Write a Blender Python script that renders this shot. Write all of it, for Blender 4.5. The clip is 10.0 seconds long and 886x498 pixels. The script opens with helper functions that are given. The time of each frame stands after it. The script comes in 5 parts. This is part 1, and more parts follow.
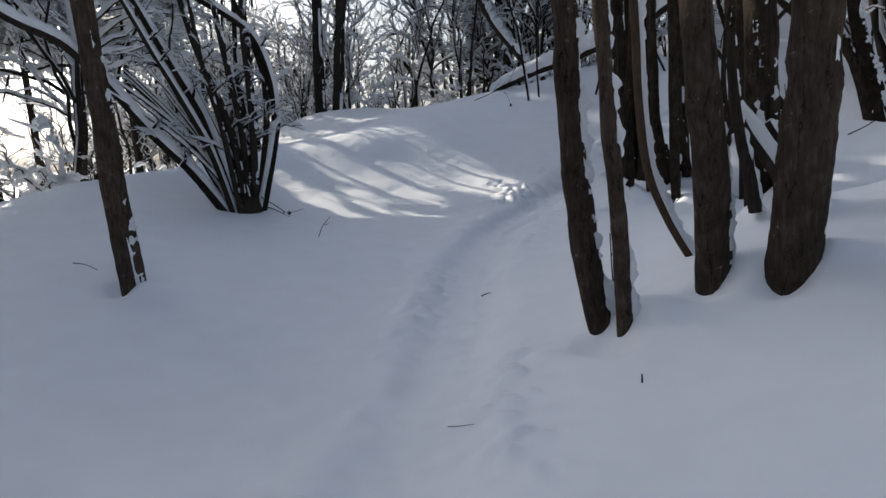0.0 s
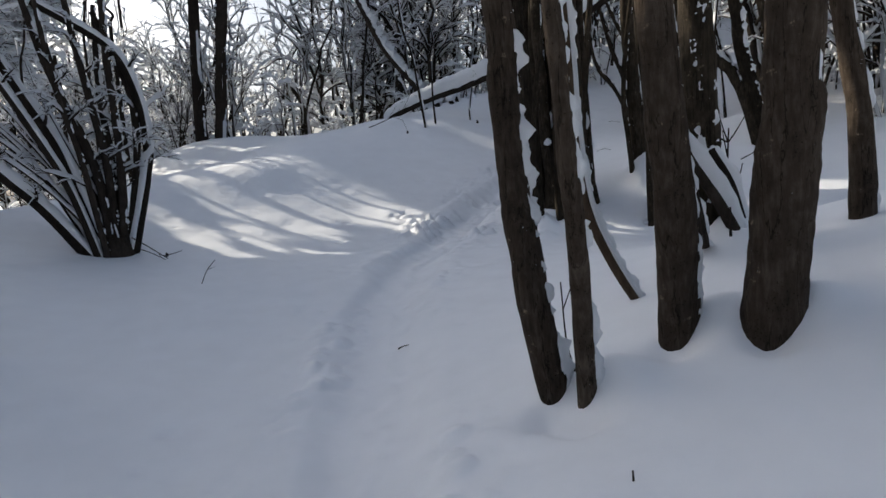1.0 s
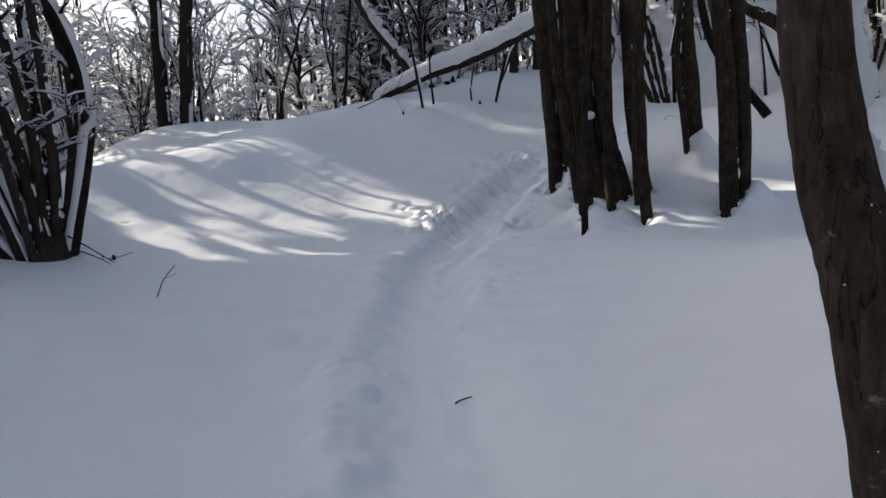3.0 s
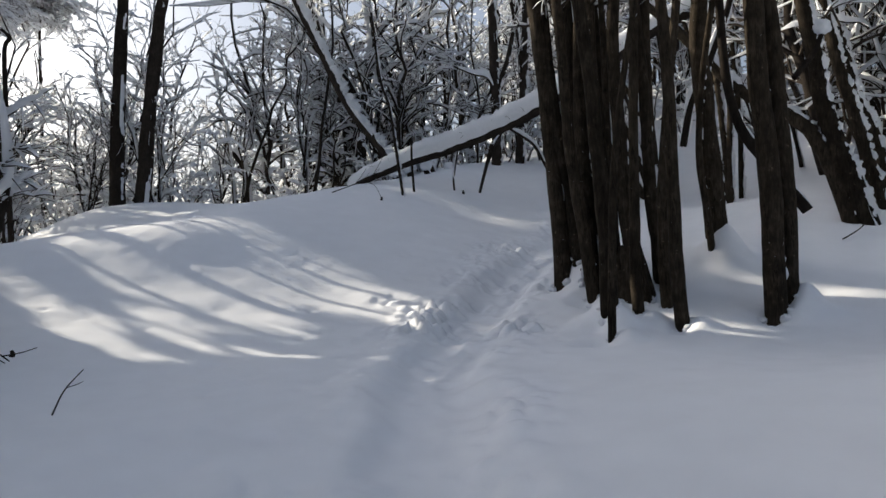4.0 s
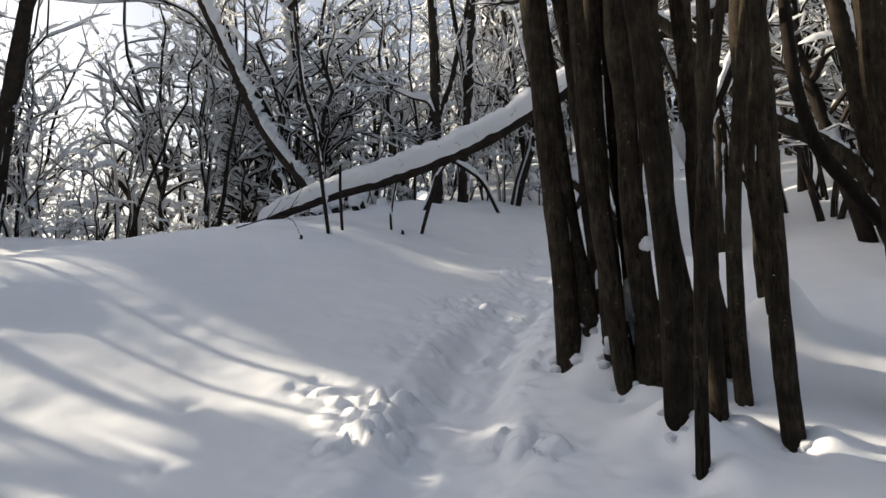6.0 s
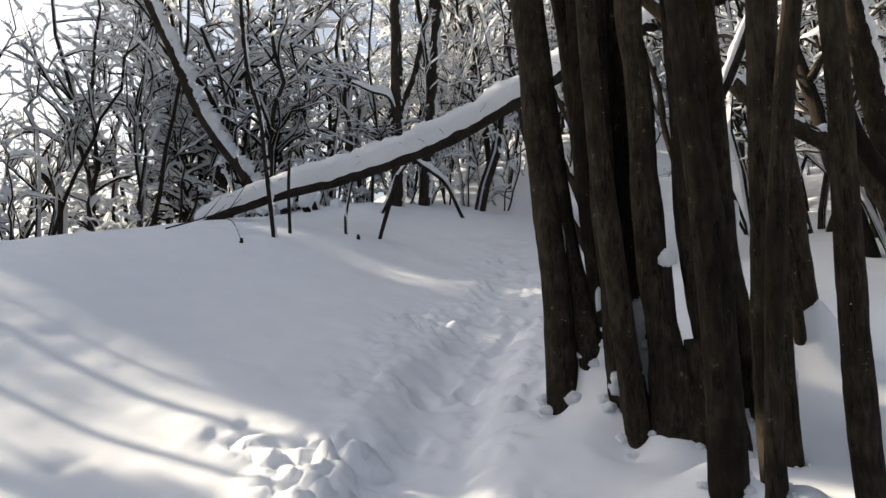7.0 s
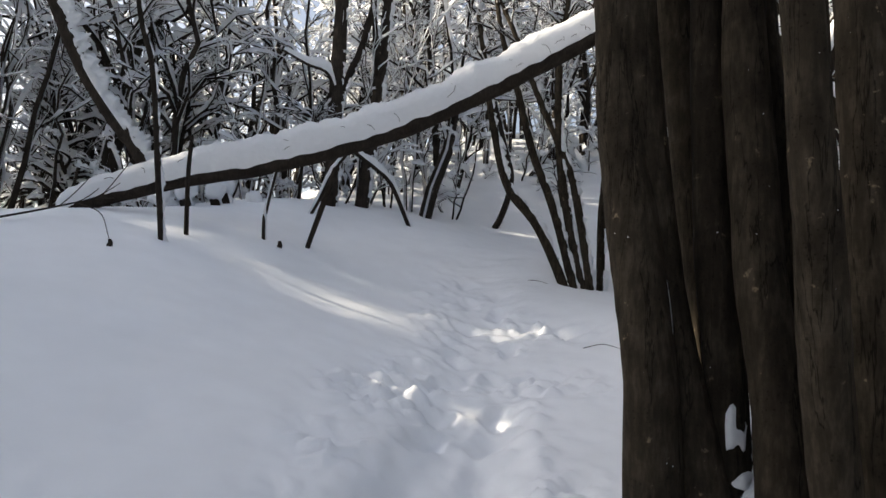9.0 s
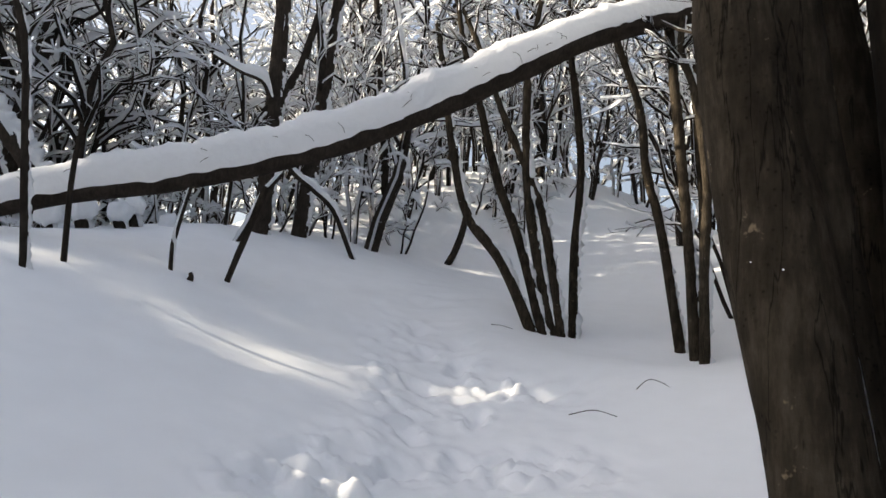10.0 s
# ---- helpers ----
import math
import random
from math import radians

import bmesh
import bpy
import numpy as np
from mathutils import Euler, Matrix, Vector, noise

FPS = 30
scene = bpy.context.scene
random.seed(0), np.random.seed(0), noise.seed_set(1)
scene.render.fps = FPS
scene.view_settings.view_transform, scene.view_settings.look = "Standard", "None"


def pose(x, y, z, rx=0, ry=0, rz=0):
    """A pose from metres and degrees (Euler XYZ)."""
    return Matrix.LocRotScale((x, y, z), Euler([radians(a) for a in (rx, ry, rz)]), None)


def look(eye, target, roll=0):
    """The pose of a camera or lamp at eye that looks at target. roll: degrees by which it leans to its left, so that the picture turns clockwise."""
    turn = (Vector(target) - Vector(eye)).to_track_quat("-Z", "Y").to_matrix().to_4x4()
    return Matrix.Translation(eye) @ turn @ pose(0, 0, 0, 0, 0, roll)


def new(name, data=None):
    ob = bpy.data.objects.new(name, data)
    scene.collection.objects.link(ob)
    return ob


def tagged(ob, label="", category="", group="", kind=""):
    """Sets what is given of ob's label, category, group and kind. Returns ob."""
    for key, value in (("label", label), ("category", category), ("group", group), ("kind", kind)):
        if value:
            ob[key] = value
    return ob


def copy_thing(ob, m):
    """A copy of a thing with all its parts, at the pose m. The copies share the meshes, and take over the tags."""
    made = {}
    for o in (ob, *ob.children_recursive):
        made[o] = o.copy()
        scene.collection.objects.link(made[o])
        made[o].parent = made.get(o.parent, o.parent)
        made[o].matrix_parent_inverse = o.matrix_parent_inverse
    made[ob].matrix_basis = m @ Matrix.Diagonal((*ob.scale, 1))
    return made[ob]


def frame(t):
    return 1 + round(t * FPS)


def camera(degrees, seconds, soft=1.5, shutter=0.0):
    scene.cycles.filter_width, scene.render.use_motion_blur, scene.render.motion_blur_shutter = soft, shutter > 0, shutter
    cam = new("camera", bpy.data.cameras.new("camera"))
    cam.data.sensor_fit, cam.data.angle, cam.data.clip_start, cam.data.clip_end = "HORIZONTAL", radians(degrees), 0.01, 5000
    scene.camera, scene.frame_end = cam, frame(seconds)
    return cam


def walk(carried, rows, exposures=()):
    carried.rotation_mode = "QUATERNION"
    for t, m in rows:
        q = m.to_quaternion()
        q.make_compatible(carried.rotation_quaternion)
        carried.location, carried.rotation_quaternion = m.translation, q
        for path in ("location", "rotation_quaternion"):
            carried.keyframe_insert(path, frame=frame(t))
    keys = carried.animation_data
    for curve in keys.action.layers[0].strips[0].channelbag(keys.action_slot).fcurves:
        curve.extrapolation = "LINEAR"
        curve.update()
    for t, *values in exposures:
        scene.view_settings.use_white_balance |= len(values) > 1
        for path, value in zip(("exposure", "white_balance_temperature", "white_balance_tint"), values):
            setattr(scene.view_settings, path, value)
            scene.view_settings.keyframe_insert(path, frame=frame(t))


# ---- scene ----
cam = camera(68.2, 10.0)
PATH = [
    (0, (0.054, 0.479, 1.407), (0.029, 2.455, 1.102), -3.4),
    (0.5, (-0.075, 0.915, 1.452), (0.094, 2.89, 1.185), -3.6),
    (1, (-0.072, 1.271, 1.466), (0.233, 3.232, 1.218), -4.2),
    (1.5, (-0.107, 1.576, 1.484), (0.206, 3.539, 1.259), -4.8),
    (2, (-0.16, 1.946, 1.448), (0.197, 3.902, 1.233), -5.0),
    (2.2, (-0.143, 2.12, 1.491), (0.216, 4.071, 1.234), -5.3),
    (3.3, (-0.454, 3.706, 1.239), (-0.037, 5.644, 0.976), -3.3),
    (3.5, (-0.487, 3.968, 1.233), (-0.025, 5.903, 1.022), -3.0),
    (4, (-0.399, 4.648, 1.204), (0.119, 6.579, 1.228), -2.2),
    (4.5, (-0.32, 5.404, 1.198), (0.248, 7.318, 1.31), -1.6),
    (5, (-0.247, 6.023, 1.232), (0.475, 7.883, 1.364), -1.6),
    (5.2, (-0.184, 6.278, 1.256), (0.553, 8.131, 1.406), -1.8),
    (6.3, (0.034, 7.502, 1.366), (0.835, 9.327, 1.532), -1.3),
    (6.5, (0.101, 7.692, 1.361), (0.964, 9.487, 1.551), -1.2),
    (7, (0.31, 8.22, 1.475), (1.197, 10.004, 1.646), -1.0),
    (7.5, (0.38, 8.821, 1.517), (1.278, 10.605, 1.622), -0.2),
    (8, (0.614, 9.315, 1.56), (1.541, 11.086, 1.599), 0.6),
    (8.5, (0.836, 9.846, 1.69), (1.852, 11.567, 1.759), 1.2),
    (9, (0.975, 10.293, 1.896), (2.073, 11.955, 2.07), 2.3),
    (9.5, (1.356, 10.821, 1.995), (2.51, 12.429, 2.283), 3.1),
    (10, (1.635, 11.402, 2.005), (2.858, 12.956, 2.301), 3.0),
]
EXPOSURES = [(0, 0.64, 5750, 10), (1, 0.69, 5800, 10), (2, 0.82, 5850, 10), (3.5, 0.70, 5880, 10), (5, 0.86, 6060, 10), (6.5, 1.09, 6300, 10), (7.2, 1.22, 6280, 10), (8.5, 1.25, 6170, 10), (10, 1.50, 6300, 10)]   # seconds, stops, kelvin, tint
walk(cam, [(t, look(eye, target, roll)) for t, eye, target, roll in PATH], EXPOSURES)

# ---- light ----
SUN_AZ, SUN_EL = radians(45), radians(24)      # towards the sun: left of +y, above the horizon
world = bpy.data.worlds.new("winter_sky")
scene.world = world
world.use_nodes = True
wn = world.node_tree
sky = wn.nodes.new("ShaderNodeTexSky")
sky.sky_type, sky.sun_disc = "NISHITA", False
sky.sun_elevation, sky.sun_rotation = SUN_EL, -SUN_AZ
sky.dust_density, sky.air_density, sky.ozone_density = 5.0, 1.0, 1.0
pale_sky = wn.nodes.new("ShaderNodeHueSaturation")      # blue of the sky turned down, to look as white as when overexposed
pale_sky.inputs["Saturation"].default_value = 0.6
wn.links.new(sky.outputs[0], pale_sky.inputs["Color"])
wn.links.new(pale_sky.outputs[0], wn.nodes["Background"].inputs[0])
wn.nodes["Background"].inputs[1].default_value = 0.085
sun_data = bpy.data.lights.new("sun", "SUN")
sun_data.energy, sun_data.angle, sun_data.color = 5.0, radians(0.5), (1.0, 0.85, 0.63)
sun = new("sun", sun_data)
sun.matrix_world = look((-30, 30, 20), (-30 + math.sin(SUN_AZ) * math.cos(SUN_EL), 30 - math.cos(SUN_AZ) * math.cos(SUN_EL), 20 - math.sin(SUN_EL)))


# ---- materials ----
def material(name):
    m = bpy.data.materials.new(name)
    m.use_nodes = True
    nt = m.node_tree
    return m, nt, nt.nodes["Principled BSDF"]


def node(nt, kind, **values):
    n = nt.nodes.new(kind)
    for k, v in values.items():
        n.inputs[k.replace("_", " ")].default_value = v
    return n


def ramp(nt, stops):
    n = nt.nodes.new("ShaderNodeValToRGB")
    while len(n.color_ramp.elements) < len(stops):
        n.color_ramp.elements.new(0.5)
    for e, (p, c) in zip(n.color_ramp.elements, stops):
        e.position, e.color = p, (*c, 1)
    return n


def snow_material(name, tone, fine, coarse, strength, through_light=0.0):
    m, nt, bsdf = material(name)
    co = nt.nodes.new("ShaderNodeTexCoord")
    big = node(nt, "ShaderNodeTexNoise", Scale=coarse, Detail=4.0)
    small = node(nt, "ShaderNodeTexNoise", Scale=fine, Detail=3.0)
    nt.links.new(co.outputs["Object"], big.inputs["Vector"])
    nt.links.new(co.outputs["Object"], small.inputs["Vector"])
    col = ramp(nt, [(0.25, tuple(c * 0.95 for c in tone)), (0.75, tone)])
    nt.links.new(big.outputs[0], col.inputs[0])
    nt.links.new(col.outputs[0], bsdf.inputs["Base Color"])
    b1 = node(nt, "ShaderNodeBump", Strength=strength, Distance=0.03)
    b2 = node(nt, "ShaderNodeBump", Strength=strength * 0.6, Distance=0.006)
    nt.links.new(big.outputs[0], b1.inputs["Height"])
    nt.links.new(small.outputs[0], b2.inputs["Height"])
    nt.links.new(b1.outputs[0], b2.inputs["Normal"])
    nt.links.new(b2.outputs[0], bsdf.inputs["Normal"])
    bsdf.inputs["Roughness"].default_value = 0.6
    bsdf.inputs["Specular IOR Level"].default_value = 0.25
    if through_light:                            # thin snow lets light through
        lit = nt.nodes.new("ShaderNodeBsdfTranslucent")
        lit.inputs["Color"].default_value = (*tone, 1)
        blend = nt.nodes.new("ShaderNodeMixShader")
        blend.inputs[0].default_value = through_light
        nt.links.new(bsdf.outputs[0], blend.inputs[1])
        nt.links.new(lit.outputs[0], blend.inputs[2])
        nt.links.new(blend.outputs[0], nt.nodes["Material Output"].inputs["Surface"])
    return m


def bark_material(name, dark, mid, light, scale=1.0, specks=0.5, cracks=0.0):
    m, nt, bsdf = material(name)
    co = nt.nodes.new("ShaderNodeTexCoord")
    mp = nt.nodes.new("ShaderNodeMapping")
    mp.inputs["Scale"].default_value = (scale, scale, scale * 0.22)
    nt.links.new(co.outputs["Object"], mp.inputs[0])
    info = nt.nodes.new("ShaderNodeObjectInfo")
    grain = node(nt, "ShaderNodeTexNoise", Scale=38.0, Detail=6.0, Roughness=0.65)
    nt.links.new(mp.outputs[0], grain.inputs["Vector"])
    patch = node(nt, "ShaderNodeTexNoise", Scale=5.5, Detail=5.0, Roughness=0.6)
    nt.links.new(co.outputs["Object"], patch.inputs["Vector"])
    band = nt.nodes.new("ShaderNodeMapping")
    band.inputs["Scale"].default_value = (6, 6, 60)
    nt.links.new(co.outputs["Object"], band.inputs[0])
    rings = node(nt, "ShaderNodeTexNoise", Scale=1.0, Detail=3.0)
    nt.links.new(band.outputs[0], rings.inputs["Vector"])
    col = ramp(nt, [(0.25, dark), (0.5, mid), (0.8, light)])
    mix = node(nt, "ShaderNodeMath")
    mix.operation = "MULTIPLY_ADD"
    mix.inputs[1].default_value = 0.55
    nt.links.new(grain.outputs[0], mix.inputs[0])
    half = node(nt, "ShaderNodeMath")
    half.operation = "MULTIPLY"
    half.inputs[1].default_value = 0.45
    nt.links.new(patch.outputs[0], half.inputs[0])
    nt.links.new(half.outputs[0], mix.inputs[2])
    nt.links.new(mix.outputs[0], col.inputs[0])
    # dark lenticels
    vor = node(nt, "ShaderNodeTexVoronoi", Scale=64.0)
    nt.links.new(co.outputs["Object"], vor.inputs["Vector"])
    dots = ramp(nt, [(0.10, (1 - specks,) * 3), (0.30, (1, 1, 1))])
    nt.links.new(vor.outputs["Distance"], dots.inputs[0])
    gate = ramp(nt, [(0.42, (1, 1, 1)), (0.5, (0, 0, 0))])
    nt.links.new(patch.outputs[0], gate.inputs[0])
    dm = nt.nodes.new("ShaderNodeMix")
    dm.data_type, dm.blend_type = "RGBA", "MULTIPLY"
    nt.links.new(gate.outputs[0], dm.inputs["Factor"])
    nt.links.new(col.outputs[0], dm.inputs["A"])
    nt.links.new(dots.outputs[0], dm.inputs["B"])
    last = dm
    if cracks:
        long = nt.nodes.new("ShaderNodeMapping")
        long.inputs["Scale"].default_value = (9, 9, 0.9)
        nt.links.new(co.outputs["Object"], long.inputs[0])
        vein = node(nt, "ShaderNodeTexNoise", Scale=1.0, Detail=5.0, Roughness=0.55)
        nt.links.new(long.outputs[0], vein.inputs["Vector"])
        line = ramp(nt, [(0.0, (1, 1, 1)), (0.495, (1, 1, 1)), (0.505, (1 - cracks,) * 3), (0.515, (1, 1, 1))])
        nt.links.new(vein.outputs[0], line.inputs[0])
        split = nt.nodes.new("ShaderNodeMix")
        split.data_type, split.blend_type = "RGBA", "MULTIPLY"
        split.inputs["Factor"].default_value = 1.0
        nt.links.new(dm.outputs["Result"], split.inputs["A"])
        nt.links.new(line.outputs[0], split.inputs["B"])
        # pale scuffs and lichen
        scuff = node(nt, "ShaderNodeTexNoise", Scale=11.0, Detail=4.0, Roughness=0.7)
        nt.links.new(co.outputs["Object"], scuff.inputs["Vector"])
        where = ramp(nt, [(0.66, (0, 0, 0)), (0.72, (0.8, 0.8, 0.8))])
        nt.links.new(scuff.outputs[0], where.inputs[0])
        pale = nt.nodes.new("ShaderNodeMix")
        pale.data_type = "RGBA"
        pale.inputs["B"].default_value = (light[0] * 2.0, light[1] * 1.9, light[2] * 1.7, 1)
        nt.links.new(where.outputs[0], pale.inputs["Factor"])
        nt.links.new(split.outputs["Result"], pale.inputs["A"])
        # snowflakes stuck to the bark
        cell = node(nt, "ShaderNodeTexVoronoi", Scale=26.0)
        nt.links.new(co.outputs["Object"], cell.inputs["Vector"])
        size = node(nt, "ShaderNodeTexNoise", Scale=8.0, Detail=2.0)
        nt.links.new(co.outputs["Object"], size.inputs["Vector"])
        limit = node(nt, "ShaderNodeMapRange", From_Min=0.55, From_Max=0.8, To_Min=0.0, To_Max=0.12)
        nt.links.new(size.outputs[0], limit.inputs[0])
        is_flake = node(nt, "ShaderNodeMath")
        is_flake.operation = "LESS_THAN"
        nt.links.new(cell.outputs["Distance"], is_flake.inputs[0])
        nt.links.new(limit.outputs[0], is_flake.inputs[1])
        flakes = nt.nodes.new("ShaderNodeMix")
        flakes.data_type = "RGBA"
        flakes.inputs["B"].default_value = (0.75, 0.77, 0.8, 1)
        nt.links.new(is_flake.outputs[0], flakes.inputs["Factor"])
        nt.links.new(pale.outputs["Result"], flakes.inputs["A"])
        last = flakes
    hsv = nt.nodes.new("ShaderNodeHueSaturation")
    vary = node(nt, "ShaderNodeMapRange", To_Min=0.65, To_Max=1.3)
    nt.links.new(info.outputs["Random"], vary.inputs[0])
    nt.links.new(vary.outputs[0], hsv.inputs["Value"])
    nt.links.new(last.outputs["Result"], hsv.inputs["Color"])
    nt.links.new(hsv.outputs[0], bsdf.inputs["Base Color"])
    b1 = node(nt, "ShaderNodeBump", Strength=0.5, Distance=0.01)
    nt.links.new(grain.outputs[0], b1.inputs["Height"])
    b2 = node(nt, "ShaderNodeBump", Strength=0.35, Distance=0.008)
    nt.links.new(rings.outputs[0], b2.inputs["Height"])
    nt.links.new(b1.outputs[0], b2.inputs["Normal"])
    nt.links.new(b2.outputs[0], bsdf.inputs["Normal"])
    bsdf.inputs["Roughness"].default_value = 0.95
    bsdf.inputs["Specular IOR Level"].default_value = 0.06
    return m


SNOW_GROUND = snow_material("field_snow", (0.88, 0.895, 0.92), 160.0, 3.0, 0.28)
SNOW_CLUMP = snow_material("clinging_snow", (0.88, 0.895, 0.92), 90.0, 16.0, 0.5, 0.3)
SNOW_TWIG = snow_material("twig_snow", (0.88, 0.895, 0.92), 60.0, 9.0, 0.3, 0.5)
# bark in two tones: clump's shade and near trunks' light are in the colours
BARK = bark_material("grey_brown_bark_shaded", (0.0052, 0.0041, 0.0031), (0.026, 0.0207, 0.0148), (0.08, 0.066, 0.048), cracks=0.75)
BARK_NEAR = bark_material("speckled_bark_lit", (0.011, 0.0082, 0.006), (0.055, 0.0422, 0.0315), (0.14, 0.111, 0.086), specks=0.75, cracks=0.75)
BARK_FAR = bark_material("dark_forest_bark", (0.010, 0.008, 0.007), (0.026, 0.021, 0.017), (0.055, 0.046, 0.038))
WOOD = bark_material("bare_split_wood", (0.03, 0.021, 0.014), (0.075, 0.054, 0.037), (0.14, 0.105, 0.072), 1.4, 0.2)

# ---- mesh helpers ----
WIND = Vector((0.50, 0.12, 0.86)).normalized()   # the side on which the snow was blown on


def mesh_of(name, verts, quads, mat, parent=None, label="", smooth=True):
    """One mesh object out of arrays of points and four-cornered faces."""
    verts, quads = np.asarray(verts, np.float32).reshape(-1, 3), np.asarray(quads, np.int32).reshape(-1, 4)
    me = bpy.data.meshes.new(name)
    me.vertices.add(len(verts))
    me.vertices.foreach_set("co", verts.ravel())
    me.loops.add(quads.size)
    me.loops.foreach_set("vertex_index", quads.ravel())
    me.polygons.add(len(quads))
    me.polygons.foreach_set("loop_start", np.arange(0, quads.size, 4, dtype=np.int32))
    me.polygons.foreach_set("use_smooth", np.full(len(quads), smooth))
    me.update(calc_edges=True)
    me.validate()
    me.materials.append(mat)
    ob = new(name, me)
    if parent is not None:
        ob.parent = parent
    if label:
        tagged(ob, label)
    return ob


def holder(name, base, label, category, group=""):
    ob = new(name)
    ob.empty_display_size = 0.1
    ob.location = base
    return tagged(ob, label, category, group)


def strips(count, rings, sides, closed):
    """The faces of count strips of rings x sides points."""
    j = np.arange(sides if closed else sides - 1)
    i = np.arange(rings - 1)
    a = i[:, None] * sides + j[None]
    b = i[:, None] * sides + (j[None] + 1) % sides
    q = np.stack([a, b, b + sides, a + sides], -1).reshape(-1, 4)
    if closed:
        q = q[:, ::-1]
    return (np.arange(count)[:, None, None] * rings * sides + q[None]).reshape(-1, 4)


def unit(v):
    return v / np.maximum(np.linalg.norm(v, axis=-1, keepdims=True), 1e-9)


def tubes(pts, rad, sides):
    """Tapered tubes round many polylines: pts (B, N, 3), rad (B, N)."""
    t = unit(np.gradient(pts, axis=1))
    s = unit(np.cross(t, np.array([0.31, 0.95, 0.05])))
    u = np.cross(s, t)
    a = np.arange(sides) * 2 * np.pi / sides
    ring = np.cos(a)[None, None, :, None] * s[:, :, None] + np.sin(a)[None, None, :, None] * u[:, :, None]
    return (pts[:, :, None] + rad[:, :, None, None] * ring).reshape(-1, 3), strips(len(pts), pts.shape[1], sides, True)


def caps(pts, rad, depth, corners=3, up=WIND, hang=0.35):
    """Snow that lies on the upper side of many polylines."""
    t = unit(np.gradient(pts, axis=1))
    w = np.array(up)
    u = unit(w - (t @ w)[..., None] * t)
    s = np.cross(t, u)
    flat = np.sqrt(np.clip(1 - t[..., 2] ** 2, 0, 1))
    n = pts.shape[1]
    ends = np.minimum(1, np.minimum(np.arange(n), np.arange(n)[::-1]) * 2.0 / max(1, n - 1) + 0.35)
    if n == 2:
        ends = np.array([0.75, 0.9])
    lumps = np.abs(np.sin(pts[..., 0] * 9.1 + pts[..., 1] * 7.3 + pts[..., 2] * 11.7))
    d = depth * (0.22 + 0.78 * flat) * ends[None] * ((0.45 + 1.0 * lumps) if corners == 3 else 1.0)
    if corners == 3:
        shape = [(-0.85, 0.0, 0.42), (0.0, 1.0, 1.0), (0.85, 0.0, 0.42)]
    else:
        shape = [(-0.8, 0.0, -0.5), (-1.0, 0.0, 0.45), (-0.62, 0.0, 0.85), (0.0, 1.0, 1.0), (0.62, 0.0, 0.85), (1.0, 0.0, 0.45), (0.8, 0.0, -0.5)]
    out = []
    for side, _, lift in shape:
        if corners == 3:
            wide, tall = rad * abs(side) + d * 0.4 * (side != 0), rad * lift if side else rad + d
        elif lift < 0:
            wide, tall = (rad + d * 0.1 * (hang < 0.3)) * abs(side), rad * (hang + (hang < 0.3) * (0.16 * np.sin(pts[..., 0] * 13) * np.sin(pts[..., 0] * 3.7 + 1) + 0.10 * np.sin(pts[..., 0] * 29) * np.sin(pts[..., 0] * 2.3)))
        else:
            wide, tall = (rad + d * 0.16) * abs(side), rad * 0.5 + (rad * 0.5 + d) * lift
        out.append(pts + s * (np.sign(side) * wide)[..., None] + u * tall[..., None])
    return np.stack(out, 2).reshape(-1, 3), strips(len(pts), n, len(shape), False)


def join(pieces):
    vs, fs, k = [], [], 0
    for v, f in pieces:
        vs.append(v)
        fs.append(f + k)
        k += len(v)
    return np.concatenate(vs), np.concatenate(fs)


def curve_through(points, count):
    """A smooth line through a few points."""
    p = np.array(points, float)
    p = np.vstack([2 * p[0] - p[1], p, 2 * p[-1] - p[-2]])
    out = []
    for u in np.linspace(0, len(p) - 3 - 1e-6, count):
        i, f = int(u), u - int(u)
        a, b, c, d = p[i:i + 4]
        out.append(0.5 * (2 * b + (c - a) * f + (2 * a - 5 * b + 4 * c - d) * f * f + (3 * b - a - 3 * c + d) * f ** 3))
    return np.array(out)


# ---- ground ----
# the lie of the land, every three metres from x = -10, y = -3
LAND = np.array([
    [0.15, -0.05, -0.21, -0.17, 0.36, 1.22, 1.83, 2.51, 3.29],
    [-0.44, -0.14, -0.02, -0.10, 0.13, 1.07, 1.32, 2.04, 3.14],
    [-1.05, -0.23, 0.12, -0.33, 0.68, 1.70, 1.23, 1.70, 2.89],
    [-1.49, 0.12, 0.63, -0.84, 0.61, 1.44, 1.18, 1.40, 2.20],
    [-1.16, 1.17, 0.62, 0.40, 0.38, -0.34, 0.64, 1.13, 1.77],
    [-1.00, 1.94, 0.57, 0.08, 0.41, 1.52, 1.74, 1.87, 2.69],
    [-1.61, 1.03, 2.12, 2.12, 1.43, 0.85, 2.59, 2.60, 4.24],
    [-1.29, 0.06, 1.23, 2.40, 3.11, 2.03, 2.72, 1.90, 4.33],
    [-0.50, 1.43, 3.20, 2.47, 2.96, 4.08, 2.89, 2.28, 4.26],
    [0.12, 1.59, 3.24, 2.65, 2.59, 2.98, 3.80, 4.76, 5.30],
])


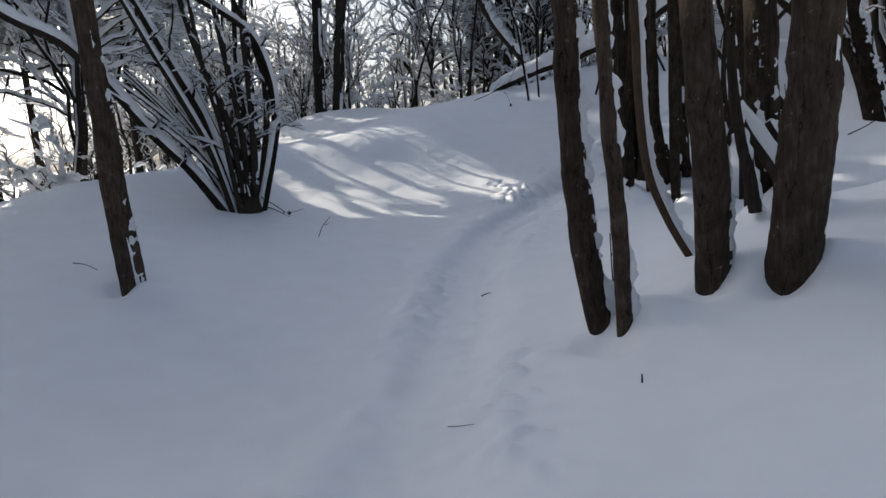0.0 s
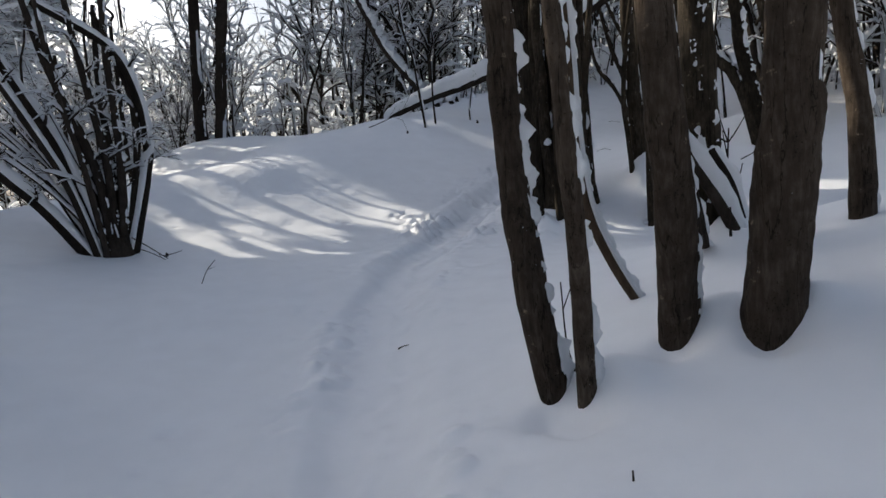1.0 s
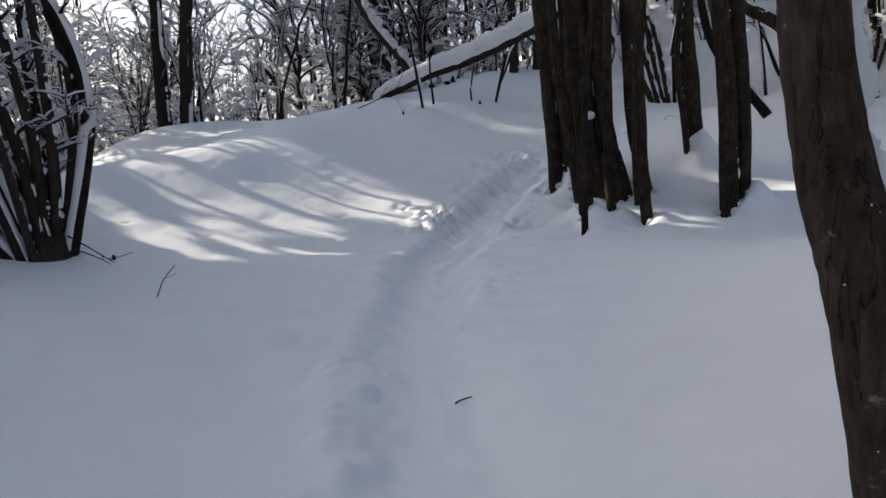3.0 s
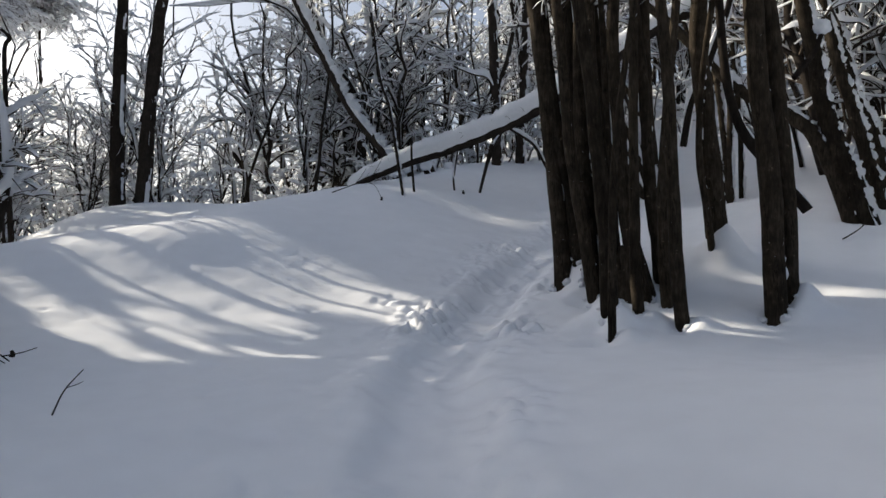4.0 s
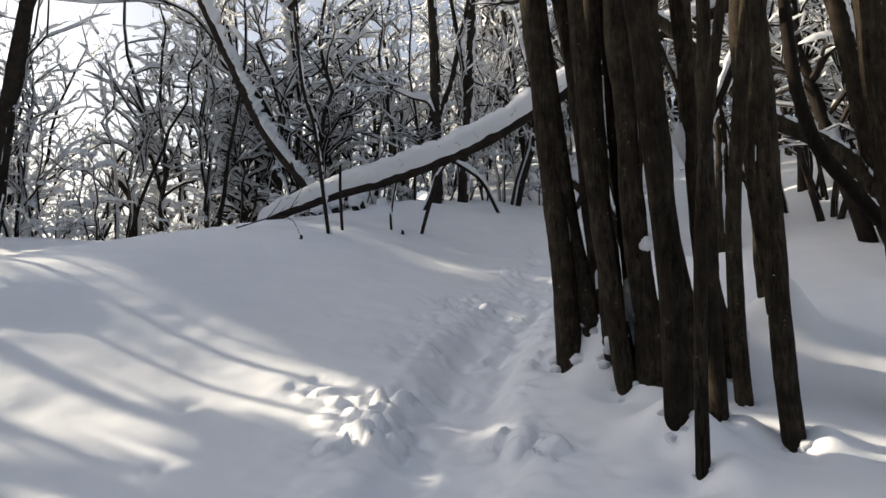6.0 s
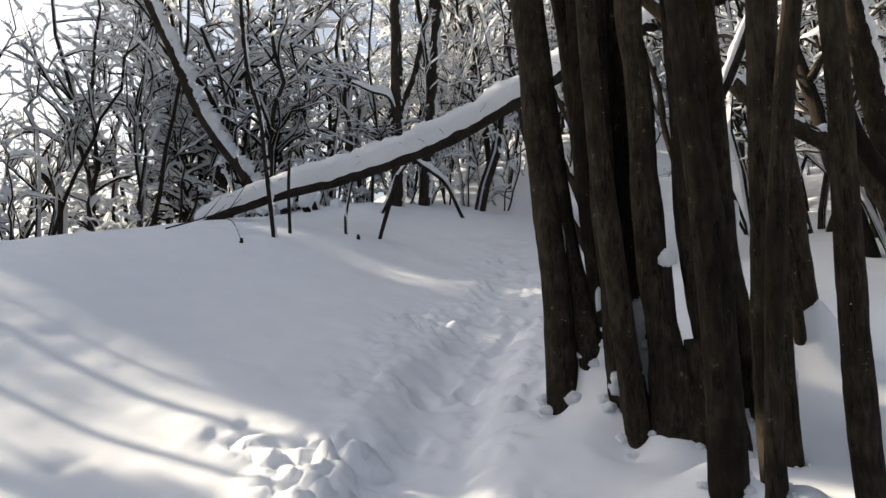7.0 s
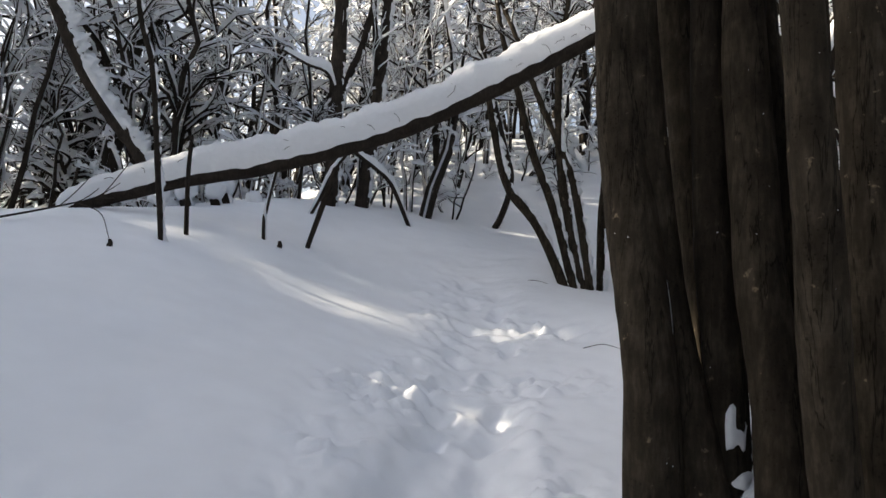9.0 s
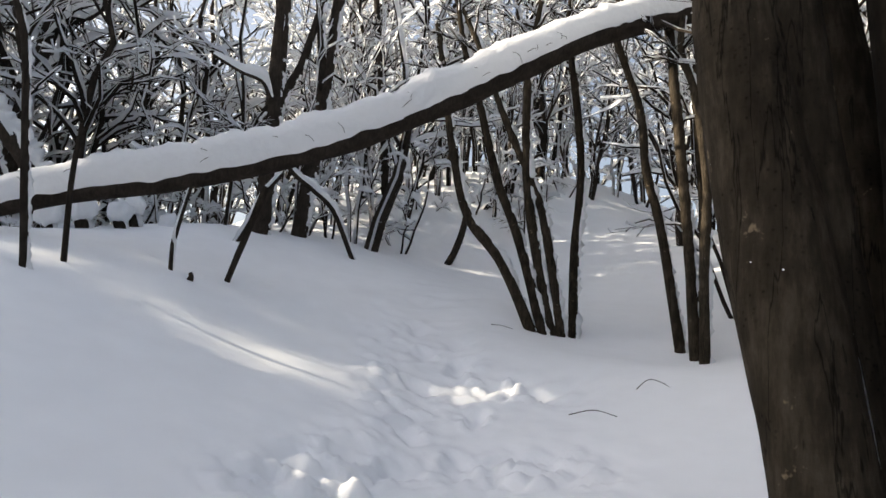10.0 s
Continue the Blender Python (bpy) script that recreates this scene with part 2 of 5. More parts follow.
def land(x, y):
    """Height of the snow without its small relief (arrays)."""
    ny, nx = LAND.shape
    gx, gy = np.clip((x + 10) / 3, 0.001, nx - 1.001), np.clip((y + 3) / 3, 0.001, ny - 1.001)
    i, j = gx.astype(int), gy.astype(int)

    def weights(u):
        return [(1 - u) ** 3 / 6, (3 * u ** 3 - 6 * u ** 2 + 4) / 6, (-3 * u ** 3 + 3 * u ** 2 + 3 * u + 1) / 6, u ** 3 / 6]
    wx, wy = weights(gx - i), weights(gy - j)
    z = np.zeros_like(gx)
    for a in range(4):
        for b in range(4):
            z += wx[a] * wy[b] * LAND[np.clip(j + b - 1, 0, ny - 1), np.clip(i + a - 1, 0, nx - 1)]
    out = 3.2 * np.exp(-((x - 17) ** 2 + (y - 30) ** 2) / 90) + np.maximum(0, x - 14) * 0.05 - np.minimum(6, np.maximum(0, -10 - x)) * 0.05 + np.clip(y - 24, 0, 30) * 0.01
    return z + out


TRACK = curve_through([(0.1, -3), (-0.1, 0), (-0.3, 2), (-0.25, 3.4), (-0.1, 4.4), (0.08, 5.8), (0.4, 7.9), (0.85, 9.6), (1.4, 10.85), (2.1, 12.0), (2.75, 12.9), (3.45, 13.75), (4.15, 14.6), (5.2, 15.9), (6.1, 17.2), (7.4, 18.6), (9.4, 20.9)], 260)[:, :2]
rng = np.random.default_rng(5)
# mounds (+) and hollows (-) : x, y, height, radius
MOUNDS = [(2.55, 5.45, 0.36, 0.2), (4.9, 11.34, 0.36, 0.16), (3.38, 11.78, 0.36, 0.22), (3.65, 12.0, 0.25, 0.3), (2.84, 10.42, 0.26, 0.2), (7.7, 16.5, -0.24, 0.8), (8.2, 15.2, -0.36, 0.8), (4.72, 9.97, 0.18, 0.15), (3.1, 11.4, 0.10, 0.5), (2.2, 17.3, 0.03, 0.45), (-3.3, 11.0, -0.06, 0.4),
          (4.85, 11.5, 0.18, 0.4), (3.55, 18.0, 0.03, 0.3), (1.85, 4.35, 0.06, 0.5), (-0.6, 15.2, 0.10, 0.7), (-1.7, 14.6, 0.10, 0.6), (-2.6, 13.4, -0.06, 0.6)]
for sx, sy in ((1.66, 4.42), (1.96, 4.08), (1.0, 4.42), (1.08, 4.22), (-3.12, 6.83)):
    MOUNDS.append((sx + 0.15, sy - 0.06, 0.10, 0.12))          # drift on the lee side of a stem
    MOUNDS.append((sx - 0.10, sy - 0.12, -0.11, 0.10))         # hollow in front of it
for sx, sy in ((3.05, 11.91), (3.24, 11.79), (3.09, 11.24), (2.75, 10.35), (3.1, 10.36), (3.4, 10.09), (4.37, 9.98), (4.6, 10.05), (2.58, 9.98)):
    MOUNDS.append((sx + 0.12, sy - 0.11, 0.10, 0.10))
    MOUNDS.append((sx - 0.13, sy - 0.05, -0.10, 0.10))
STEPS = []
for k in range(24):                       # footprints up the rise beside the track
    q = TRACK[int(150 + k * 4.2)]
    d = TRACK[int(150 + k * 4.2) + 3] - q
    d /= np.linalg.norm(d)
    side = -1 if k % 2 else 1
    STEPS.append((q[0] - d[1] * 0.2 * side + rng.normal(0, 0.06), q[1] + d[0] * 0.2 * side + rng.normal(0, 0.08), math.atan2(d[1], d[0]) + rng.normal(0, 0.4), rng.uniform(0.04, 0.075)))
# snow broken up by feet: x, y, radius
TRODDEN = [(0.94, 11.4, 0.16), (1.33, 11.98, 0.2), (1.28, 11.4, 0.18), (1.62, 12.05, 0.15), (1.0, 12.45, 0.12), (1.98, 10.97, 0.16), (2.0, 10.7, 0.14), (3.3, 14.4, 0.25), (3.7, 14.75, 0.22), (3.1, 14.5, 0.2), (2.1, 13.1, 0.2), (2.6, 13.75, 0.2),
           (2.9, 12.15, 0.14), (3.4, 12.8, 0.16), (4.5, 14.36, 0.2), (4.75, 14.0, 0.2), (4.6, 15.6, 0.2), (5.4, 15.55, 0.2), (5.75, 15.3, 0.2), (5.9, 15.0, 0.2)]
PITS = [(rng.normal(-0.6, 0.8), rng.uniform(3.5, 12.5), -rng.uniform(0.008, 0.022), rng.uniform(0.03, 0.07)) for _ in range(70)]     # where clods fell from the branches
PITS += [(rng.normal(1.9, 1.0), rng.uniform(8.5, 14.5), -rng.uniform(0.01, 0.025), rng.uniform(0.03, 0.07)) for _ in range(50)]


def broken(a, b, size):
    """Tilted blocks of trodden snow: how high they stand at a place, about 0 to 1."""
    d, spots = noise.voronoi((a / size, b / size, 0.5))
    c = spots[0]
    tilt = (a / size - c.x) * noise.cell((c.x * 7.1, c.y * 7.1, 3.0)) + (b / size - c.y) * noise.cell((c.x * 7.1, c.y * 7.1, 9.0))
    tall = 0.5 + 0.5 * noise.cell((c.x * 5.3, c.y * 5.3, 1.0))
    return (0.3 + 0.7 * tall + 0.4 * tilt) * min(1.0, (d[1] - d[0]) * 3.2)


def relief(x, y):
    """Track, footprints, mounds and wind ripples on the snow."""
    z = np.zeros_like(x)
    near = (x > -4) & (x < 11) & (y > -4) & (y < 24)
    xs, ys = x[near], y[near]
    best, which = np.full(xs.shape, 9.0), np.zeros(xs.shape, int)
    for k, (tx, ty) in enumerate(TRACK):
        d = np.hypot(xs - tx, ys - ty)
        closer = d < best
        best[closer], which[closer] = d[closer], k
    tang = np.gradient(TRACK, axis=0)
    tang /= np.linalg.norm(tang, axis=1)[:, None]
    off = (xs - TRACK[which, 0]) * tang[which, 1] - (ys - TRACK[which, 1]) * tang[which, 0]   # to the right
    fade = np.clip((ys + 4) / 2, 0, 1)
    wander = np.array([noise.noise((a * 0.8, b * 1.1, 12.0)) * 0.10 + noise.noise((a * 3.0, b * 3.0, 15.0)) * 0.10 for a, b in zip(xs, ys)])
    off = off + wander * np.clip((best < 2.0) * 1.0, 0, 1)
    trench = -1.0 / (1 + np.exp((np.abs(off) - 0.33) * 14)) + 0.16 * np.exp(-((off + 0.50) / 0.14) ** 2) + 0.10 * np.exp(-((off - 0.50) / 0.14) ** 2)
    trench += 0.10 * np.exp(-((off - 0.05) / 0.06) ** 2)
    zn = trench * fade * np.interp(ys, (0, 8, 10, 13, 14.5, 17), (0.09, 0.09, 0.15, 0.17, 0.05, 0.03))
    for fx, fy, fa, depth in STEPS:
        m = (np.abs(xs - fx) < 0.6) & (np.abs(ys - fy) < 0.6)
        dx, dy = xs[m] - fx, ys[m] - fy
        u, v = (dx * math.cos(fa) + dy * math.sin(fa)) / 0.17, (-dx * math.sin(fa) + dy * math.cos(fa)) / 0.085
        w = np.array([noise.noise((p * 9, q * 9, 3.0)) for p, q in zip(xs[m], ys[m])])
        r = np.hypot(u, v) + 0.5 * w
        zn[m] += -depth / (1 + np.exp((r - 1) * 4)) + depth * 0.4 * np.exp(-((r - 1.5) / 0.3) ** 2) * np.clip(0.5 + 1.6 * w, 0, 1.3)
    for mx, my, mh, mr in MOUNDS + PITS:
        zn += mh * np.exp(-((xs - mx) ** 2 + (ys - my) ** 2) / (2 * mr * mr))
    for cx, cy, cr in TRODDEN:
        m = np.hypot(xs - cx, ys - cy) < cr * 2.6
        px, py = xs[m], ys[m]
        soft = np.exp(-((px - cx) ** 2 + (py - cy) ** 2) / (2 * cr * cr))
        lump = np.array([broken(a + 0.05 * noise.noise((a * 9, b * 9, 1.0)), b + 0.05 * noise.noise((a * 9, b * 9, 5.0)), 0.17) * (0.085 if cy < 12.2 else 0.05) + noise.noise((a * 5.0, b * 5.0, 1.0)) * 0.03 + noise.noise((a * 22, b * 22, 2.0)) * 0.008 for a, b in zip(px, py)])
        zn[m] += np.minimum(1.0, soft * 1.6) * (lump - 0.035)
    rough = np.exp(-(off / 0.9) ** 2) * np.interp(ys, (9, 12, 14, 16), (0.25, 1, 0.6, 0.3))
    fine = np.array([noise.noise((a * 7, b * 7, 0.0)) for a, b in zip(xs, ys)])
    finer = np.array([noise.noise((a * 17, b * 17, 4.0)) for a, b in zip(xs, ys)])
    coarse = np.array([noise.noise((a * 3.1, b * 3.1, 9.0)) for a, b in zip(xs, ys)])
    zn += rough * (fine * 0.024 + np.abs(finer) * 0.014 + coarse * 0.03 * np.clip((ys - 10) / 3, 0.2, 1))
    clod = np.zeros_like(zn)                       # clods pushed up beside the track
    beside = np.where((np.abs(off) < 1.1) & (ys > 2.0) & (ys < 18.5))[0]
    for k in beside:
        a, b = xs[k], ys[k]
        d = noise.voronoi((a * 5.2, b * 5.2, 0.5))[0]
        patch = min(1.0, max(0.0, noise.noise((a * 0.9, b * 0.9, 21.0)) * 2.2 + 0.45))
        clod[k] = patch * min(0.34, max(0.0, 0.66 - d[0])) * min(1.0, (d[1] - d[0]) * 3.0)
    zn += clod * np.exp(-((np.abs(off) - 0.46) / 0.24) ** 2) * np.where(ys < 8.5, 0.14, 0.10)
    z[near] = zn
    z += np.array([noise.noise((a * 0.55, b * 0.55, 2.0)) * 0.05 + noise.noise((a * 1.7, b * 1.7, 7.0)) * 0.016 + noise.noise((a * 4.3, b * 4.3, 3.0)) * 0.006 for a, b in zip(x, y)])
    return z


def height(x, y):
    ax, ay = np.array([float(x)]), np.array([float(y)])
    return float((land(ax, ay) + relief(ax, ay))[0])


def axis(lo, a, b, hi, step):
    mid = np.arange(a, b + step / 2, step)
    grow = step * 1.25 ** np.arange(1, 60)
    up, down = b + np.cumsum(grow), a - np.cumsum(grow)
    return np.concatenate([[lo], down[down > lo][::-1], mid, up[up < hi], [hi]])


gx, gy = axis(-400, -3.4, 5.6, 400, 0.034), axis(-200, 1.8, 18.6, 500, 0.036)
mx_, my_ = np.meshgrid(gx, gy)
zz = land(mx_.ravel(), my_.ravel()) + relief(mx_.ravel(), my_.ravel())
ground = mesh_of("ground", np.stack([mx_.ravel(), my_.ravel(), zz], -1), strips(1, len(gy), len(gx), False)[:, ::-1][:, [3, 2, 1, 0]], SNOW_GROUND)
tagged(ground, "deep fresh snow with a trodden track and footprints", "snow", kind="structure")


# ---- where streaks of sun are made to fall ----
# streaks placed to fit the view, trees are opened for them: from x, y to x, y, half as wide as
BANK_SUN = [(-3.2, 14.6, -2.13, 13.4, 0.22), (-1.83, 13.31, -0.44, 12.13, 0.13), (-1.82, 12.49, -1.13, 11.92, 0.16), (-3.35, 13.31, -2.62, 12.29, 0.15),
            (-2.57, 12.01, -1.55, 11.08, 0.09), (-2.5, 14.9, -1.81, 14.11, 0.10), (-2.0, 15.2, -1.41, 14.46, 0.05), (-1.6, 15.4, -1.1, 14.8, 0.05),
            (-0.72, 13.96, 0.68, 12.57, 0.17), (-0.85, 13.36, 0.15, 12.72, 0.12), (-0.38, 14.48, 0.49, 13.88, 0.07), (-0.42, 14.18, 0.96, 12.56, 0.08), (-1.18, 11.38, 0.0, 10.72, 0.05)]
TRACK_SUN = [(1.10, 12.94, 1.39, 11.89, 0.10), (1.01, 12.12, 1.27, 11.08, 0.36), (0.61, 10.21, 0.63, 9.8, 0.10), (2.0, 11.36, 1.9, 10.9, 0.07), (2.3, 11.1, 2.5, 10.97, 0.025),
             (2.15, 17.6, 3.75, 16.52, 0.22), (3.26, 17.0, 4.13, 16.61, 0.09), (3.9, 17.7, 4.6, 16.4, 0.07), (3.4, 14.45, 3.8, 14.05, 0.10), (4.87, 13.93, 4.95, 13.6, 0.05), (5.55, 15.5, 5.72, 15.2, 0.10), (5.2, 15.75, 5.3, 15.55, 0.10), (6.2, 17.35, 6.3, 17.15, 0.08), (4.35, 14.5, 4.42, 14.43, 0.05)]
STEM_SUN = [(3.2, 10.45, 3.42, 10.25, 0.14), (3.4, 10.02, 3.65, 9.88, 0.14), (4.95, 10.5, 5.5, 10.2, 0.16), (6.53, 9.93, 7.07, 9.64, 0.2)]
SUN_RISE = math.tan(SUN_EL)


def sun_plane(p):
    """Where a point lies as the sun sees it: across its way, and up."""
    p = np.asarray(p, float)
    across = p[..., 0] * math.cos(SUN_AZ) + p[..., 1] * math.sin(SUN_AZ)
    along = p[..., 1] * math.cos(SUN_AZ) - p[..., 0] * math.sin(SUN_AZ)
    return across, p[..., 2] - SUN_RISE * along, along


WAYS = []
for x0, y0, x1, y1, half, room in [(*w, 0.0) for w in BANK_SUN] + [(*w, 0.03) for w in TRACK_SUN] + [(*w, 0.08) for w in STEM_SUN]:
    (a0, a1), (h0, h1), (l0, l1) = sun_plane([(x0, y0, height(x0, y0)), (x1, y1, height(x1, y1))])
    WAYS.append((a0, h0, a1, h1, half + room * 0.5, max(l0, l1), room))
WAYS = np.array(WAYS)


def in_sun_way(p, wide=0.0, below=0.05, above=-0.01):
    """Which of the points would shade one of the streaks (arrays)."""
    a, h, along = sun_plane(p)
    out = np.zeros(a.shape, bool)
    for a0, h0, a1, h1, half, start, room in WAYS:
        f = np.clip((h - h0) / (h1 - h0 + 1e-6), 0, 1)
        out |= (np.abs(a - (a0 + (a1 - a0) * f)) < half * 0.88 + wide) & (h > min(h0, h1) - below - room) & (h < max(h0, h1) + above + room) & (along > start + 0.5)
    return out


# ---- trees near the track ----
def stem_mesh(points, r0, r1, seed, sides=18, step=0.07, flare=0.35):
    """A trunk with swellings, an uneven girth and a flared foot."""
    p = np.array(points, float)
    length = np.linalg.norm(np.diff(p, axis=0), axis=1).sum()
    n = max(6, int(length / step))
    line = curve_through(points, n)
    f = np.linspace(0, 1, n)
    for k in range(n):
        line[k] += np.array(noise.noise_vector((seed * 3.1, f[k] * length * 0.9, 1.0))) * r0 * 0.15 * min(1, k / 4)
    rad = r0 + (r1 - r0) * f
    rad *= 1 + flare * np.exp(-f * length / 0.16)
    v, q = tubes(line[None], rad[None], sides)
    v = v.reshape(n, sides, 3)
    for k in range(n):
        for j in range(sides):
            a = 2 * math.pi * j / sides
            w = noise.noise((math.cos(a) * 0.9 + seed, math.sin(a) * 0.9, f[k] * length * 1.6)) * 0.16 + noise.noise((math.cos(a) * 2 + seed, math.sin(a) * 2, f[k] * length * 9)) * 0.05
            v[k, j] = line[k] + (v[k, j] - line[k]) * (1 + w)
    v = np.vstack([v.reshape(-1, 3), np.repeat(line[-1:] + (line[-1:] - line[-2:-1]) * 0.1, sides, 0)])      # close the upper end
    return line, rad, v, strips(1, n + 1, sides, True)


def blown_snow(line, rad, seed, amount, reach=1.1, high=99.0, thick=0.045, wind=(0.94, -0.05, 0.25)):
    """Ragged clumps of snow that cling to one side of a trunk: wind, set per tree to fit the camera's view."""
    run = np.concatenate([[0], np.cumsum(np.linalg.norm(np.diff(line, axis=0), axis=1))])
    far = min(run[-1], high + 0.5)
    fine = np.concatenate([np.arange(0, min(far, 3.6), 0.022), np.arange(3.6, far, 0.07)])
    line, rad = np.stack([np.interp(fine, run, line[:, i]) for i in range(3)], -1), np.interp(fine, run, rad)
    n, m = len(line), 15
    t = unit(np.gradient(line, axis=0))
    w = np.array(wind)
    u = unit(w - (t @ w)[:, None] * t)
    s = np.cross(t, u)
    v = np.zeros((n, m, 3))
    for k in range(n):
        steep = abs(t[k, 2])
        f = fine[k]
        drift = noise.noise((seed * 1.7, f * 1.3, 0.0)) * 0.5
        for j in range(m):
            b = j / (m - 1) * 2 - 1
            a = b * reach
            edge = 1 - abs(b) ** 2.2
            x = a * rad[k]
            g = drift + noise.noise((seed, f * 5.0, x * 5.0)) * 0.75 + noise.noise((seed + 3, f * 13.0, x * 13.0)) * 0.6 + noise.noise((seed + 5, f * 30.0, x * 30.0)) * 0.3
            low = math.exp(-f / 0.9) * 0.3
            cover = (g * 1.4 + amount * 1.3 + low - 0.42) * edge - 0.35 * (1 - edge)
            lump = 0.55 + 0.5 * noise.noise((seed + 7, f * 11.0, x * 16.0)) + 0.35 * noise.noise((seed + 9, f * 26.0, x * 34.0))
            on = min(1.0, max(0.0, (cover + 0.08) / 0.2)) * (f < high)
            th = -0.012 + on * on * (3 - 2 * on) * (0.012 + (0.1 + min(0.9, max(0.0, cover)) * max(0.1, lump)) * (thick * 0.95 + 0.05 * (1 - steep)) * (0.3 + 0.7 * edge))
            v[k, j] = line[k] + (u[k] * math.cos(a) + s[k] * math.sin(a)) * (rad[k] * 1.02 + th)
    return v.reshape(-1, 3), strips(1, n, m, False)


def top_snow(line, rad, depth, seed, hang=0.35):
    """A thick uneven bolster of snow along the upper side of a leaning stem."""
    fine = 0.14 if hang < 0.3 else 0.4               # thick cover has settled smoother
    d = np.array([depth * (0.85 + (0.1 + fine) * noise.noise((seed, k * 0.14, 0)) + fine * noise.noise((seed, k * 0.55, 5))) for k in range(len(line))])
    return caps(line[None], rad[None] * 0.98, d[None], 7, (0.12, -0.03, 1.0), hang)


def crown(rng, line, rad, count, first, size):
    """Limbs with twigs and their snow along the upper part of a stem."""
    wood, white = [], []
    n = len(line)
    for _ in range(count):
        k = int(rng.uniform(first, 0.98) * (n - 1))
        az = rng.uniform(0, 2 * math.pi)
        up = rng.uniform(0.35, 1.0)
        length = size * rng.uniform(0.5, 1.0) * (1.15 - k / n)
        d = np.array([math.cos(az), math.sin(az), up])
        d /= np.linalg.norm(d)
        a = line[k]
        limb = np.array([a + d * length * u + np.array([0, 0, -0.16 * length * u * u]) + rng.normal(0, 0.02, 3) * length * u for u in np.linspace(0, 1, 7)])
        lr = np.linspace(min(rad[k] * 0.45, 0.03), 0.006, 7)
        wood.append(tubes(limb[None], lr[None], 5))
        white.append(caps(limb[None], lr[None], np.full((1, 7), 0.04)))
        tw, tr = [], []
        for _ in range(12):
            i = rng.integers(2, 7)
            e = d + rng.normal(0, 0.55, 3)
            e /= np.linalg.norm(e)
            tl = length * rng.uniform(0.2, 0.45)
            tw.append([limb[i] + e * tl * u + np.array([0, 0, -0.2 * tl * u * u]) for u in (0, 0.5, 1)])
            tr.append([0.008, 0.006, 0.003])
        wood.append(tubes(np.array(tw), np.array(tr), 3))
        white.append(caps(np.array(tw), np.array(tr), np.full((12, 3), 0.02) * rng.uniform(0, 1.6, (12, 1))))
    return join(wood), join(white)


FEET = {}


def tree(name, stems, label, category="tree", snow=0.15, crown_limbs=12, group="", bark=None, top=6.5, flare=0.35, seed=1, thick=0.045, wind=(0.94, -0.05, 0.25)):
    """A tree of one or more stems: each stem a line of points with its radii."""
    first = np.array(stems[0][0][0])
    ob = holder(name, first, label, category, group)
    FEET[ob.name] = stems
    rg = np.random.default_rng(seed)
    for k, (points, r0, r1) in enumerate(stems):
        pts = [np.array(p, float) for p in points]
        way = (pts[1] - pts[0]) / np.linalg.norm(pts[1] - pts[0])
        pts[0] = pts[0] - way * 0.45
        d = pts[-1] - pts[-2]
        d = d / np.linalg.norm(d)
        reach = top + rg.uniform(-0.6, 0.6)
        if d[2] > 0.3 and reach > pts[-1][2] + 0.4:          # carry the stem on past the last known point
            ext = (reach - pts[-1][2]) / d[2]
            pts.append(pts[-1] + d * ext * 0.5 + rg.normal(0, 0.08, 3))
            pts.append(pts[-1] + d * ext * 0.5 + rg.normal(0, 0.12, 3))
            r2 = r1 * 0.62
        else:
            r2 = r1
        pts = [p - first for p in pts]
        line, rad, v, q = stem_mesh(pts, r0, r2, seed + k * 7.3, step=0.05, flare=flare)
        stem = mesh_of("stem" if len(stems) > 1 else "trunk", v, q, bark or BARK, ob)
        v, q = blown_snow(line, rad, seed + k * 5.1, snow, thick=thick, wind=wind)
        mesh_of("snow_patch", v, q, SNOW_CLUMP, stem, "snow clinging to the bark")
        if crown_limbs:
            (v, q), (v2, q2) = crown(rg, line, rad, crown_limbs, 0.72, 2.0)
            top_part = tagged(mesh_of("crown", v, q, BARK_FAR, ob), kind="stuff")
            tagged(mesh_of("crown_snow", v2, q2, SNOW_TWIG, top_part, "snow lying on the twigs"), kind="stuff")
    return ob


def pole(name, points, r0, r1, label, category, snow_depth=0.0, blown=None, bark=None, seed=1, sides=10, group="", hang=0.35):
    """A bare stem, branch or stake, with or without snow lying on it."""
    first = np.array(points[0])
    ob = holder(name, first, label, category, group)
    pts = [np.array(p) - first for p in points]
    pts[0] = pts[0] - np.array([0, 0, 0.05])
    line, rad, v, q = stem_mesh(pts, r0, r1, seed, sides=sides, step=0.06, flare=0.0)
    stem = mesh_of("stem", v, q, bark or BARK_FAR, ob)
    if snow_depth:
        v, q = top_snow(line, rad, snow_depth, seed, hang)
        mesh_of("snow_bolster", v, q, SNOW_CLUMP, stem, "thick soft snow lying along the top")
    if blown is not None:
        v, q = blown_snow(line, rad, seed, blown)
        mesh_of("snow_patch", v, q, SNOW_CLUMP, stem, "snow clinging to the bark")
    return ob


